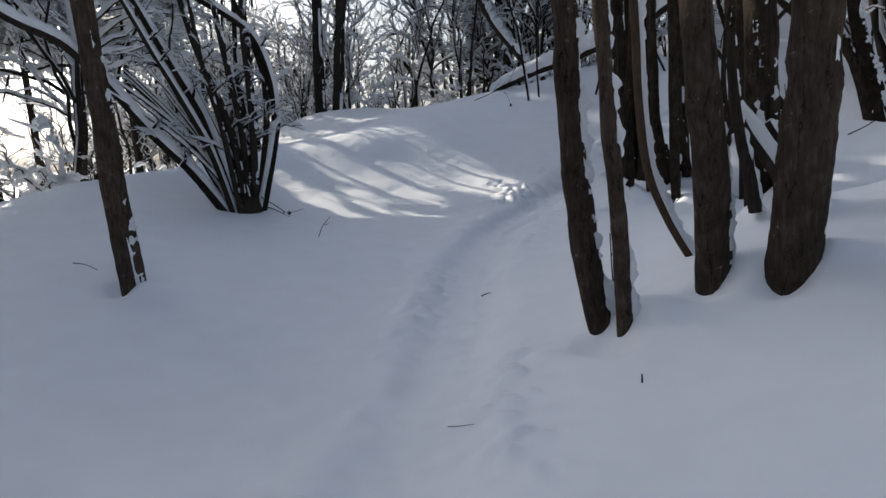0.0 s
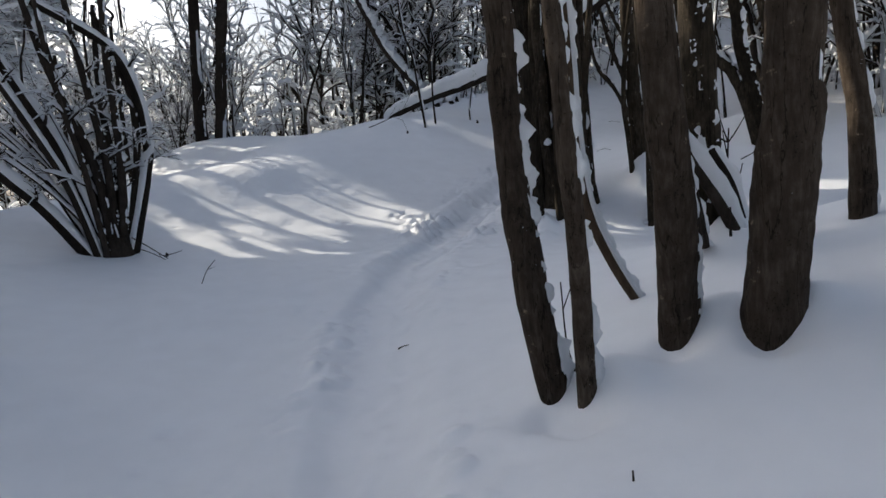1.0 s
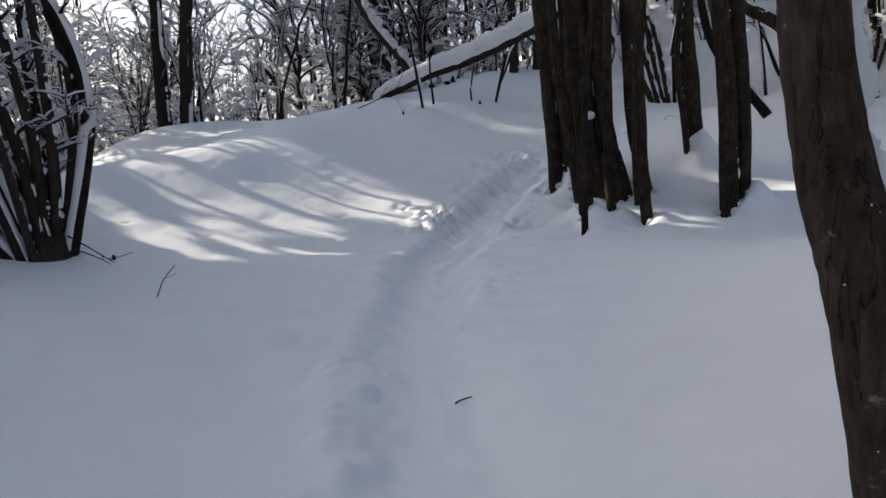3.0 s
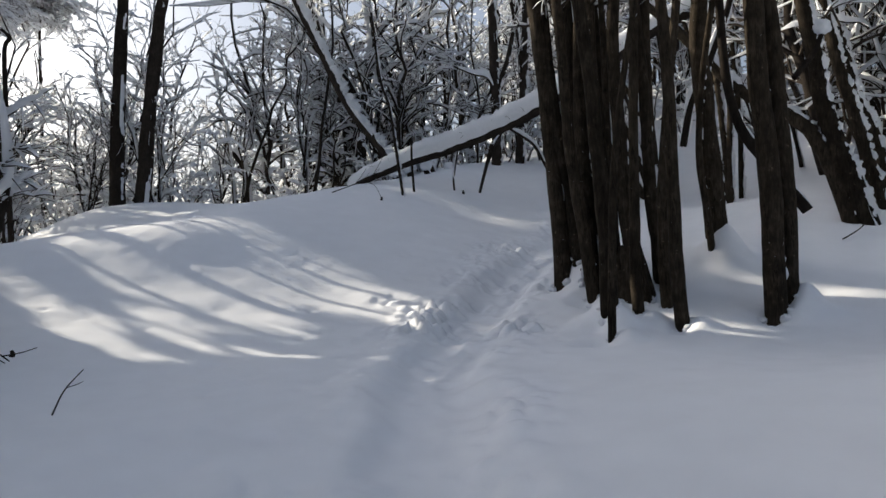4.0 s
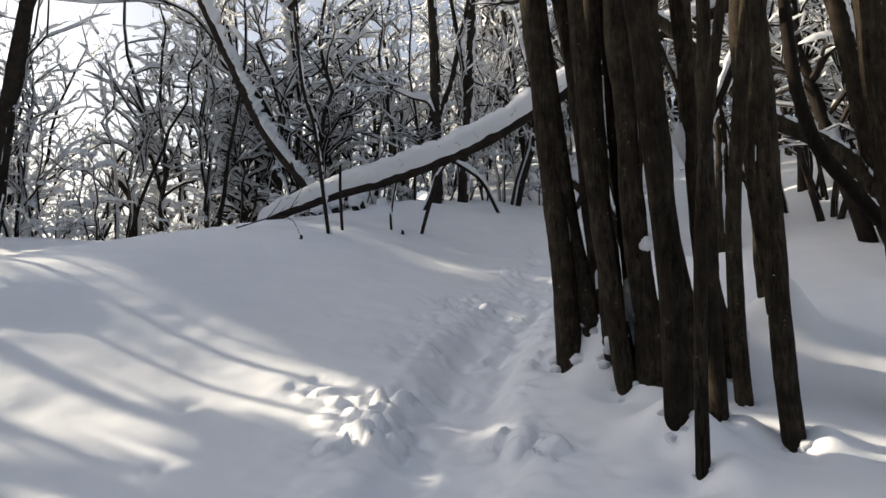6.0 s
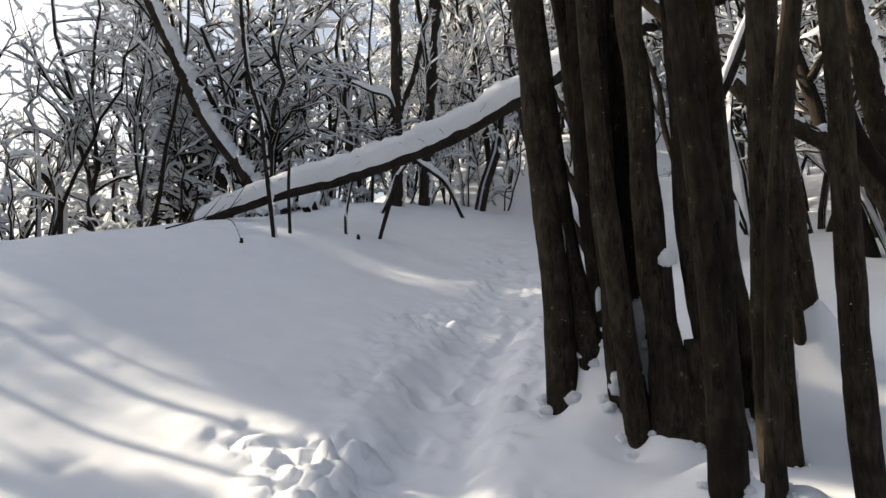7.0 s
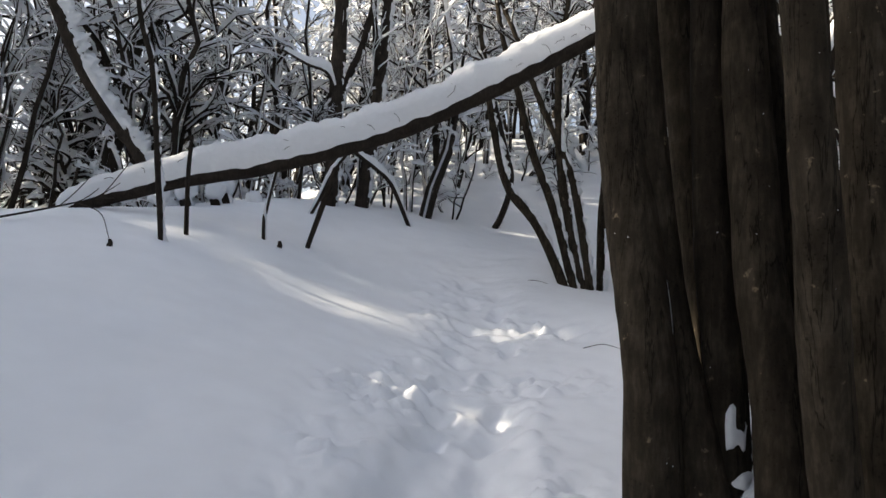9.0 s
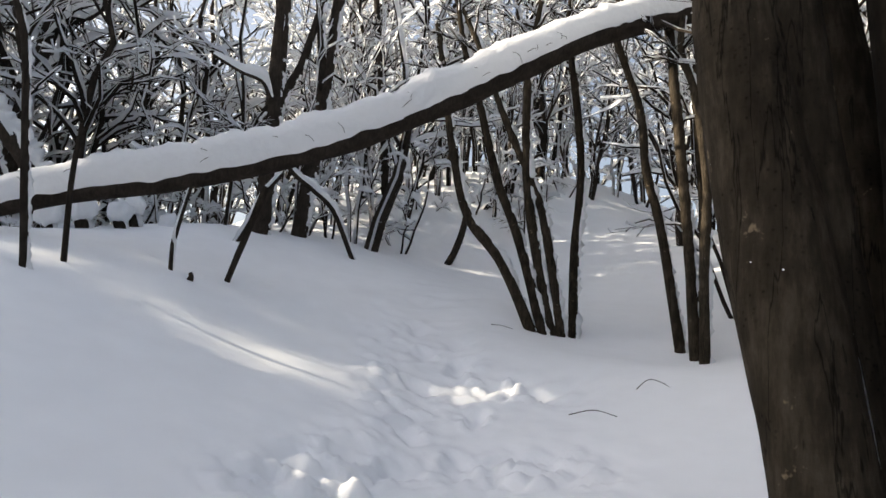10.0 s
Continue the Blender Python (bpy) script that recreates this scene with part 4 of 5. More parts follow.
mesh_of("snow_bolster", v, q, SNOW_CLUMP, backed, "broad lumpy strip of snow along the trunk")
pole("laden_branch", [(5.25, 20.3, 5.55), (5.09, 20.27, 5.7), (4.83, 20.36, 5.78), (4.63, 20.44, 5.88), (4.43, 20.51, 5.98)], 0.03, 0.02, "short side branch buried in thick snow", "branch", snow_depth=0.16, seed=92)
pole("slanting_branch", [(6.37, 19.47, 3.2), (6.07, 19.6, 3.83), (5.8, 19.72, 4.1), (5.5, 19.85, 4.35), (5.2, 20.0, 4.8)], 0.04, 0.035, "dead branch leaning on the crest under snow", "branch", snow_depth=0.10, blown=0.5, seed=93)
pole("slanting_branch", [(4.60, 19.7, 3.0), (4.82, 19.62, 3.42), (5.01, 19.55, 3.9), (5.2, 19.5, 4.2)], 0.035, 0.03, "thin branch leaning against the log with snow", "branch", snow_depth=0.07, seed=94)
for x, y, z, tall, r in ((2.68, 20.23, 2.9, 0.36, 0.09), (3.02, 20.18, 2.95, 0.42, 0.11), (3.42, 20.12, 3.0, 0.38, 0.10), (3.62, 20.3, 3.0, 0.5, 0.09), (4.1, 20.4, 3.05, 0.3, 0.10)):
    stump = pole("snow_capped_stump", [(x, y, z - 0.1), (x + 0.02, y, z + tall * 0.5), (x - 0.04, y, z + tall)], r * 0.9, r * 0.7, "dark broken stump under a tall snow cap", "stump", blown=0.7, seed=95 + x, group="stumps behind the log")
    snow_lump("snow_cap", (x - 0.02, y - 0.02, z + tall + 0.06), r * 1.35, x * 3, stump, "tall rounded cap of snow", squash=1.2)
tree("thin_tree", [([(8.9, 22.6, 3.4), (8.83, 22.66, 5.6), (8.5, 22.9, 9.4)], 0.08, 0.07)], "thin straight dark trunk among the brush", snow=0.1, crown_limbs=12, top=10, seed=88, bark=BARK_FAR)
pole("arched_stem", [(9.13, 21.29, 3.12), (9.5, 21.05, 3.79), (9.68, 20.95, 4.59), (9.58, 21.0, 5.15), (9.3, 21.1, 6.2)], 0.075, 0.05, "curved dark stem arching over the track", "branch", blown=0.4, seed=89)
pole("hooked_stump", [(-0.91, 26.0, 2.6), (-0.93, 26.0, 3.9), (-1.2, 25.98, 4.55), (-1.5, 25.97, 4.78)], 0.11, 0.09, "dark hooked stump with snow on its bend", "stump", snow_depth=0.1, seed=91)


# ---- small things in and on the snow ----
def snag(name, points, r0, r1, ball, size, label, seed):
    ob = pole(name, points, r0, r1, label, "stub", seed=seed)
    snow_lump("snow_cap", ball, size, seed, ob, "round cap of snow", squash=1.0, rough=0.22)
    return ob


snag("branch_stub", [(3.30, 11.16, 1.28), (3.24, 11.11, 1.48), (3.20, 11.08, 1.70)], 0.035, 0.028, (3.20, 11.07, 1.73), 0.052, "broken stub on a stem with a ball of snow", 8.0)
pole("broken_stake", [(3.30, 11.45, 0.60), (3.2, 11.43, 0.80), (3.06, 11.42, 1.02)], 0.05, 0.045, "dark broken stake leaning with snow on it", "stub", snow_depth=0.07, seed=4)
snag("side_stub", [(4.72, 10.0, 2.9), (4.95, 9.98, 3.1), (5.05, 9.97, 3.3)], 0.03, 0.025, (5.06, 9.97, 3.36), 0.08, "short side branch with a snow ball", 6.0)


for k, (x, y, z, wide, tall) in enumerate(((3.27, 11.76, 1.50, 0.05, 2.6), (3.26, 11.62, 1.25, 0.07, 0.9), (3.08, 11.4, 0.98, 0.06, 1.3), (3.70, 11.2, 2.56, 0.05, 2.6), (3.86, 11.16, 2.02, 0.05, 2.4), (3.84, 11.1, 1.22, 0.06, 2.6), (3.42, 11.5, 2.08, 0.035, 3.6), (3.36, 11.5, 1.35, 0.05, 2.8))):
    snow_lump("snow_wad", (x, y, z), wide, 10.0 + k * 3.7, coppice, "snow wedged between the stems", squash=tall, rough=0.5)


def snow_collars(ob, feet, seed):
    """Small lumps of fallen snow heaped unevenly round the feet of a tree's stems."""
    rng = np.random.default_rng(seed)
    for x, y, r in feet:
        for az in np.arange(0, 6.28, 1.05) + rng.uniform(0, 6.28):
            az += rng.uniform(-0.4, 0.4)
            wide = r * rng.uniform(0.25, 0.55)
            px, py = x + math.cos(az) * (r + wide * 0.35), y + math.sin(az) * (r + wide * 0.35)
            snow_lump("snow_collar", (px, py, height(px, py) - wide * 0.1), wide, rng.uniform(0, 90), ob, "crumbs of snow at the foot", squash=rng.uniform(0.5, 0.9), rough=0.3)


def foot_of(points):
    """Where a stem comes out of the snow."""
    p = curve_through(points, 60)
    return next(((q[0], q[1]) for q in p if q[2] > height(q[0], q[1])), tuple(p[0][:2]))


for name in ("coppiced_tree", "twin_tree"):
    snow_collars(bpy.data.objects[name], [(*foot_of(points), r0) for points, r0, r1 in FEET[name]], len(name))


def twig(label, spots, r, seed, shoots=0, group="", thick=0.55):
    """A bare twig lying in or sticking out of the snow, with side shoots."""
    first = np.array(spots[0], float)
    ob = holder("twig", first, label, "twig", group)
    pts = [np.array(p, float) - first for p in spots]
    line = curve_through(pts, 10)
    rad = np.linspace(r, r * thick, 10)
    v, q = tubes(line[None], rad[None], 6)
    mesh_of("stem", v, q, BARK_FAR, ob)
    rt = np.random.default_rng(seed)
    for _ in range(shoots):
        i = rt.integers(3, 9)
        d = line[min(9, i + 1)] - line[i - 1]
        d = d / np.linalg.norm(d) + rt.normal(0, 0.5, 3)
        d /= np.linalg.norm(d)
        ln = rt.uniform(0.25, 0.5) * np.linalg.norm(line[-1] - line[0])
        side = np.array([line[i] + d * ln * u + np.array([0, 0, 0.15 * ln * u * u]) for u in np.linspace(0, 1, 4)])
        v, q = tubes(side[None], np.linspace(r * 0.6, r * 0.3, 4)[None], 5)
        mesh_of("shoot", v, q, BARK_FAR, ob)
    return ob


def on_snow(x, y, up=0.0):
    return (x, y, height(x, y) + up)


twig("fine dry twig standing in the snow of the bank", [on_snow(-1.72, 9.2), on_snow(-1.66, 9.25, 0.14), on_snow(-1.56, 9.3, 0.26)], 0.006, 1, 1)
twig("thin twig lying on the trodden snow", [on_snow(-0.02, 3.86, 0.006), on_snow(0.055, 3.77, 0.012), on_snow(0.12, 3.69, 0.006)], 0.0025, 2)
twig("short dark shoot poking out of the snow", [on_snow(0.925, 3.46, -0.03), on_snow(0.925, 3.465, 0.04)], 0.006, 3)
twig("dark stick lying across the track", [on_snow(0.32, 6.65, 0.008), on_snow(0.36, 6.64, 0.015), on_snow(0.41, 6.62, 0.008)], 0.006, 4)
twig("fine twig lying on the rise", [on_snow(5.5, 14.7, 0.01), on_snow(5.6, 14.55, 0.05), on_snow(5.68, 14.4, 0.01)], 0.004, 5)
twig("fine twig lying beside the footprints", [on_snow(6.8, 17.0, 0.02), on_snow(6.93, 16.95, 0.03), on_snow(7.05, 16.9, 0.01)], 0.004, 6)
twig("curved twig sticking out of the slope", [on_snow(6.3, 14.7, -0.02), on_snow(6.36, 14.6, 0.08), on_snow(6.45, 14.5, 0.03)], 0.004, 7, 1)
twig("bare branched twig at the foot of the fallen log", [on_snow(0.85, 17.45, 0.03), on_snow(1.2, 17.6, 0.10), on_snow(1.6, 17.85, 0.18), on_snow(1.85, 18.1, 0.2)], 0.011, 8, 4)
twig("drooping thin twig with a seed head", [on_snow(1.5, 17.7, 0.16), on_snow(1.66, 17.3, 0.16), on_snow(1.70, 16.85, 0.05)], 0.006, 9)
twig("bare twigs reaching out beside the shrub", [on_snow(-2.95, 11.0, 0.25), on_snow(-2.7, 10.8, 0.16), on_snow(-2.4, 10.55, 0.05)], 0.010, 10, 2)
twig("thin twig arching out from the shrub's foot", [on_snow(-2.9, 11.0, 0.10), on_snow(-2.65, 10.75, 0.08), on_snow(-2.42, 10.52, 0.04)], 0.008, 11)
twig("thin twig lying on the bank", [on_snow(-3.9, 7.2, 0.01), on_snow(-3.75, 7.15, 0.03), on_snow(-3.6, 7.1, 0.01)], 0.005, 15)
twig("twig lying on the far snow", [on_snow(6.6, 11.3, 0.02), on_snow(6.9, 11.35, 0.06), on_snow(7.15, 11.45, 0.08)], 0.010, 12, 1)
twig("dead sapling with a few bare shoots", [(2.44, 5.17, 0.88), (2.47, 5.22, 1.05), (2.56, 5.38, 1.3), (2.69, 5.56, 1.59)], 0.010, 13, 6)
twig("dead shoot standing beside the paired stems", [on_snow(1.10, 4.5, -0.03), (1.06, 4.52, 0.5), (1.05, 4.54, 0.82)], 0.006, 14, 2)
for x, y, s in ((1.70, 16.80, 0.035), (3.62, 17.83, 0.045), (-2.5, 10.9, 0.03)):
    snow = holder("seed_head", on_snow(x, y, 0.01), "small dark seed head showing in the snow", "seed head")
    line, rad, v, q = stem_mesh([(0, 0, -0.02), (0.01, 0, s * 0.5), (0.0, 0.005, s * 1.4)], s * 0.8, s * 0.4, x, sides=8, step=0.01, flare=0.0)
    mesh_of("husk", v, q, BARK_FAR, snow)
rt = np.random.default_rng(21)
log_line = curve_through([p for p in LOG], 60)
for k in range(26):                                   # dry stalks caught in the snow on the log
    p = log_line[rt.integers(8, 52)] + np.array([rt.normal(0, 0.03), -0.10, rt.uniform(0.12, 0.26)])
    d = np.array([rt.uniform(-0.8, 0.8), -0.25, rt.uniform(-0.5, 0.7)])
    d /= np.linalg.norm(d)
    ln = rt.uniform(0.1, 0.26)
    twig("dry stalk stuck in the snow on the log", [p - d * ln * 0.5, p + np.array([0, -0.05, 0.02]), p + d * ln * 0.5], 0.0035, 100 + k, group="dry stalks on the log")


# ---- the wood behind ----
def lines_from(rng, roots, dirs, lengths, count, droop, wobble):
    """Polylines that start at roots and run along dirs, sagging under the snow."""
    u = np.linspace(0, 1, count)[None, :, None]
    bend = rng.normal(0, wobble, (len(roots), 1, 3)) * lengths[:, None, None]
    sag = np.zeros((len(roots), 1, 3))
    sag[:, 0, 2] = -droop * lengths
    kink = rng.normal(0, wobble * 0.35, (len(roots), count, 3)) * lengths[:, None, None] * u
    return roots[:, None] + dirs[:, None] * (lengths[:, None, None] * u) + (bend + sag) * u * u + kink


def pick(rng, lines, radii, per, lo, hi):
    """Start points for side shoots along lines, with the way each line runs there."""
    b, n = lines.shape[:2]
    who = np.repeat(np.arange(b), per)
    f = rng.uniform(lo, hi, len(who)) * (n - 1)
    i = np.minimum(f.astype(int), n - 2)
    w = (f - i)[:, None]
    at = lines[who, i] * (1 - w) + lines[who, i + 1] * w
    return at, unit(lines[who, i + 1] - lines[who, i]), radii[who, i] * (1 - w[:, 0]) + radii[who, i + 1] * w[:, 0], f / (n - 1)


GROWN = {}                                            # how tall each pattern tree is


def wood_tree(name, seed, stems, tall, girth, limbs, shoots, twigs, spread, sag, snow, label, category="tree", joints=2, low=0.18, rise=0.25, arm=0.30, spot=None):
    """A bare snow-laden tree: stems, limbs, shoots and twigs, each with its snow."""
    rng = np.random.default_rng(seed)
    foot = np.array((0, 0, -50.0 - seed)) if spot is None else np.array((*spot, float(land(np.array([spot[0]]), np.array([spot[1]]))[0]) - 0.05))
    ob = holder(name, foot, label, category, "trees of the wood")
    GROWN[ob.name] = tall
    az = rng.uniform(0, 2 * np.pi, stems)
    d0 = unit(np.stack([np.cos(az) * spread, np.sin(az) * spread, np.ones(stems)], -1) + rng.normal(0, 0.05, (stems, 3)))
    l0 = tall * rng.uniform(0.75, 1.05, stems)
    root = np.stack([np.cos(az), np.sin(az), np.zeros(stems)], -1) * girth * (1.2 if stems > 1 else 0)
    root[:, 2] = -0.3
    s0 = lines_from(rng, root, d0, l0, 12, 0.0, 0.07)
    r0 = girth * rng.uniform(0.7, 1.0, stems)[:, None] * np.linspace(1, 0.22, 12)[None]
    v, q = tubes(s0, r0, 8)
    mesh_of("trunk", v, q, BARK_FAR, ob)
    white = [caps(s0, r0, np.full(r0.shape, 0.05) * snow * rng.uniform(0.2, 1.4, (stems, 1)), 3)]
    wood = []
    lines, rads = s0, r0
    for level, (per, lo, hi, turn, size, n, sides, thick) in enumerate(((limbs, low, 0.97, 0.9, arm, 6, 4, 0.045), (shoots, 0.2, 0.98, 0.75, 0.5, 4, 3, 0.034), (twigs, 0.25, 1.0, 0.8, 0.5, joints, 3, 0.028))):
        at, way, rr, f = pick(rng, lines, rads, per, lo, hi)
        d = unit(way * (1.0, 1.15, 1.0)[level] + rng.normal(0, 1, way.shape) * turn * np.array([1, 1, 0.5]) + np.array([0, 0, rise]))
        d[:, 2] = np.where(d[:, 2] < -0.1, -d[:, 2] * 0.4, d[:, 2])
        if level == 0:
            ln = tall * size * rng.uniform(0.5, 1.1, len(at)) * (1.15 - 0.6 * f)
        else:
            ln = np.repeat(length, per) * size * rng.uniform(0.5, 1.1, len(at))
        lines = lines_from(rng, at, d, ln, n, sag, 0.16)
        if spot is not None:                          # branches that would shade a placed streak are left out
            free = ~(in_sun_way(lines + foot) | in_sun_way(lines * 0.5 + np.roll(lines, 1, 1) * 0.5 + foot)).any(1)
            lines, rr, ln, at = lines[free], rr[free], ln[free], at[free]
        length = ln
        start = np.minimum(rr * 0.62, (0.038, 0.017, 0.009)[level])
        rads = start[:, None] * np.linspace(1, 0.4, n)[None]
        wood.append(tubes(lines, rads, sides))
        held = rng.random(len(lines)) < (0.85, 0.6, 0.55)[level]          # the wind has bared the rest
        white.append(caps(lines[held], rads[held], np.full(rads[held].shape, thick * 1.35) * snow * rng.uniform(0.4, 1.4, (int(held.sum()), 1)), 3))
    v, q = join(wood)
    top_part = tagged(mesh_of("crown", v, q, BARK_FAR, ob), kind="stuff")
    v, q = join(white)
    tagged(mesh_of("crown_snow", v, q, SNOW_TWIG, top_part, "snow lying on every limb and twig"), kind="stuff")
    return ob


LABEL = "bare woodland tree with snow on every limb"
RICH = [wood_tree("woodland_tree", 101 + k, stems, tall, girth, limbs, 4, 2, spread, 0.16, 1.15, LABEL) for k, (stems, tall, girth, limbs, spread) in
        enumerate(((2, 8.5, 0.10, 18, 0.14), (3, 7.5, 0.07, 13, 0.28), (1, 9.5, 0.13, 26, 0.05), (4, 7.0, 0.06, 10, 0.32)))]
PLAIN = [wood_tree("woodland_tree", 121 + k, stems, tall, girth, limbs, 3, 2, spread, 0.14, 1.25, LABEL) for k, (stems, tall, girth, limbs, spread) in
         enumerate(((2, 9.0, 0.10, 14, 0.12), (3, 8.0, 0.07, 10, 0.26), (1, 10.0, 0.13, 24, 0.06), (3, 9.0, 0.08, 11, 0.18)))]
BUSH = [wood_tree("snowy_bush", 141 + k, stems, tall, 0.03, 6, 3, 2, spread, 0.35, 1.8, "low bare bush weighed down with snow", "bush", rise=0.0) for k, (stems, tall, spread) in
        enumerate(((4, 2.4, 0.6), (5, 1.8, 0.8), (3, 3.0, 0.5)))]
DENSE = [wood_tree("laden_tree", 161 + k, 1, tall, 0.11, 46, 4, 2, 0.05, 0.3, 1.7, "densely branched tree heavy with layered snow", "tree", rise=-0.1) for k, tall in enumerate((7.5, 6.2))]

TALL = [wood_tree("tall_tree", 171 + k, 1, tall, 0.15, 48, 3, 2, 0.05, 0.22, 2.8, "tall broad-crowned tree added to dim the skylight", low=0.36) for k, tall in enumerate((13.0, 11.0))]
FINE = [wood_tree("ascending_tree", 201 + k, stems, tall, 0.06, 11, 4, 2, spread, 0.08, 0.65, "fine-twigged tree with thin rising branches", rise=0.7) for k, (stems, tall, spread) in enumerate(((4, 8.0, 0.3), (3, 9.0, 0.22)))]
SLIM = [wood_tree("slim_tree", 181 + k, stems, tall, 0.05, 5, 3, 2, spread, 0.14, 1.1, "slim young tree with snow on its twigs") for k, (stems, tall, spread) in enumerate(((2, 7.0, 0.2), (3, 6.0, 0.3), (1, 8.0, 0.05)))]

STRAIGHT = [wood_tree("straight_tree", 221 + k, 1, tall, girth, 12, 3, 2, 0.06, 0.15, 1.2, "tall slim dark trunk with few side branches", low=0.3, arm=0.16) for k, (tall, girth) in enumerate(((10.5, 0.085), (9.5, 0.065), (11.0, 0.10)))]

rg = np.random.default_rng(13)
TAKEN = [(-3.9, 22.4), (-3.4, 22.4), (5.3, 20.4), (6.1, 20.7), (2.5, 20.9), (8.9, 22.6), (7.7, 16.6), (8.2, 15.3), (9.3, 21.2), (-0.9, 26.0)]


def open_snow(x, y):
    """Places where nothing grows: the rise, the track and the clearing beyond it."""
    if -5.2 < x < 9.6 and -7 < y < 20.0:
        return True
    if np.min(np.hypot(TRACK[:, 0] - x, TRACK[:, 1] - y)) < 1.3:
        return True
    if -2.4 < x < 0.8 and y < 21.6 or -6.5 < x < -1 and y < 20.5 and y > 12:
        return True
    return 9.0 < x < 13.5 and 12.0 < y < 21.0 or 5.0 < x < 11 and -7 < y < 14


def clear_height(x, y, reach):
    """How high a tree may grow here before it stands in the sun's way to a streak."""
    a, _, along = sun_plane((x, y, 0.0))
    near = (np.abs(WAYS[:, 0] - a) < WAYS[:, 4] + reach) & (along > WAYS[:, 5] + 0.5)
    if not near.any():
        return 99.0
    return float(np.min(np.minimum(WAYS[near, 1], WAYS[near, 3]))) + SUN_RISE * along - 0.1 - float(land(np.array([x]), np.array([y]))[0])


def plant(x, y, kinds, lo, hi):
    src = kinds[rg.integers(len(kinds))]
    s = rg.uniform(lo, hi)
    top = GROWN[src.name]
    limit = clear_height(x, y, 0.10 * top * s if x > -7 else 0.18 * top * s)
    if limit < top * s:
        if limit < top * lo * 0.55:
            return
        s = limit / top
    m = Matrix.Translation((x, y, float(land(np.array([x]), np.array([y]))[0]) - 0.05)) @ Euler((rg.normal(0, 0.05), rg.normal(0, 0.05), rg.uniform(0, 6.28))).to_matrix().to_4x4() @ Matrix.Scale(s, 4)
    if y < -9 or x > 27 or x > 15 and y < 6 or x < -18 and y < 12:       # too far off to be seen
        return
    copy_thing(src, Matrix.Identity(4)).matrix_basis = m


def sun_gap(x, y):
    """How far a place lies across the strip left thin here to let the sun through."""
    return (x + y - 13.6) * 0.707


for x, y in [(a + rg.uniform(-1.1, 1.1), b + rg.uniform(-1.1, 1.1)) for a in np.arange(-32, 34, 2.6) for b in np.arange(-22, 48, 2.6)]:
    bearing = math.degrees(math.atan2(x, y - 5))
    far = math.hypot(x, y - 8)
    behind = abs(bearing) > 80 or bearing < -45
    if open_snow(x, y) or 0.2 < x < 3.8 and y < 22.6 or far > 35 or min(math.hypot(x - a, y - c) for a, c in TAKEN) < 0.8:
        continue
    if bearing < -22 and y > 4 and rg.random() < 0.5:
        continue
    if -21 < bearing < 3 and far > 15:
        if rg.random() < 0.42 and far < 34:
            plant(x, y, FINE if rg.random() < 0.5 else RICH if rg.random() < 0.6 else DENSE, 0.7, 1.05)
            bx, by = x + rg.uniform(-1, 1), y + rg.uniform(-1, 1)
            if rg.random() < 0.5:
                plant(bx, by, BUSH, 0.8, 1.2)
        continue
    across = sun_gap(x, y)
    sunward = x < 3 and across > -16 and bearing < 10
    sunny = x < 3 and (-2.4 < across < 1.6 or 3.6 < across < 5.8)
    if far > 22 and rg.random() < (0.2 if 10 < bearing < 60 and far < 32 else 0.55) or bearing > 60 and rg.random() < 0.35 or sunny and rg.random() < 0.35:
        continue
    # strips left unplanted so that sun reaches the placed streaks
    if x < 3 and (-0.7 < across < 0.8 or 3.8 < across < 5.4) and bearing < -8:
        continue
    # unseen trees behind the view, added to dim the skylight
    if behind and not sunward:
        if far < 18 and rg.random() < 0.3:
            plant(x, y, TALL, 0.75, 1.05)
        continue
    kinds = RICH if far < 17 and not behind else PLAIN
    if far > 30 or sunny or behind and not sunward:
        kinds = SLIM
    elif rg.random() < (0.2 if x < 3 else 0.04) or x < -5 and y < 24 and rg.random() < 0.4:
        kinds = DENSE
    # trees towards the sun are enlarged to shade the snow
    big = 1.45 if sunward and not sunny else 1.3 if behind else 1.0
    plant(x, y, kinds, 0.75 * big, 1.15 * big)
    if far < 30 and not sunny and not behind:
        sx, sy = x + rg.uniform(-1.3, 1.3), y + rg.uniform(-1.3, 1.3)
        if not open_snow(sx, sy):
            plant(sx, sy, SLIM, 0.7, 1.2)
    if far < 26 and not behind and rg.random() < 0.8:
        bx, by = x + rg.uniform(-1.2, 1.2), y + rg.uniform(-1.2, 1.2)
        if not open_snow(bx, by):
            plant(bx, by, BUSH, 0.7, 1.2)
rg = np.random.default_rng(10)
for x, y in [(a + rg.uniform(-0.6, 0.6), b + rg.uniform(-0.5, 0.5)) for a in np.arange(1.5, 13, 1.25) for b in (21.8, 23.4, 25.2)]:
    if np.min(np.hypot(TRACK[:, 0] - x, TRACK[:, 1] - y)) > 0.9 and not (8.6 < x < 9.8 and y < 23) and rg.random() < 0.5:
        plant(x, y, BUSH if rg.random() < 0.7 else SLIM, 0.6, 1.1)
for x, y in [(a + rg.uniform(-0.4, 0.4), b + rg.uniform(-0.5, 0.5)) for a in np.arange(-7.0, 2.0, 2.4) for b in (22.6, 24.4)]:
    if not open_snow(x, y) and min(math.hypot(x - a, y - c) for a, c in TAKEN) > 0.6:
        plant(x, y, FINE if 1.4 < sun_gap(x, y) < 3.4 else BUSH, 0.5, 0.8)
for x, y in [(a + rg.uniform(-0.5, 0.5), 21.3 + rg.uniform(-0.5, 0.8)) for a in np.arange(3.0, 8.6, 0.8)]:
    plant(x, y, SLIM if rg.random() < 0.7 else BUSH, 0.6, 1.0)
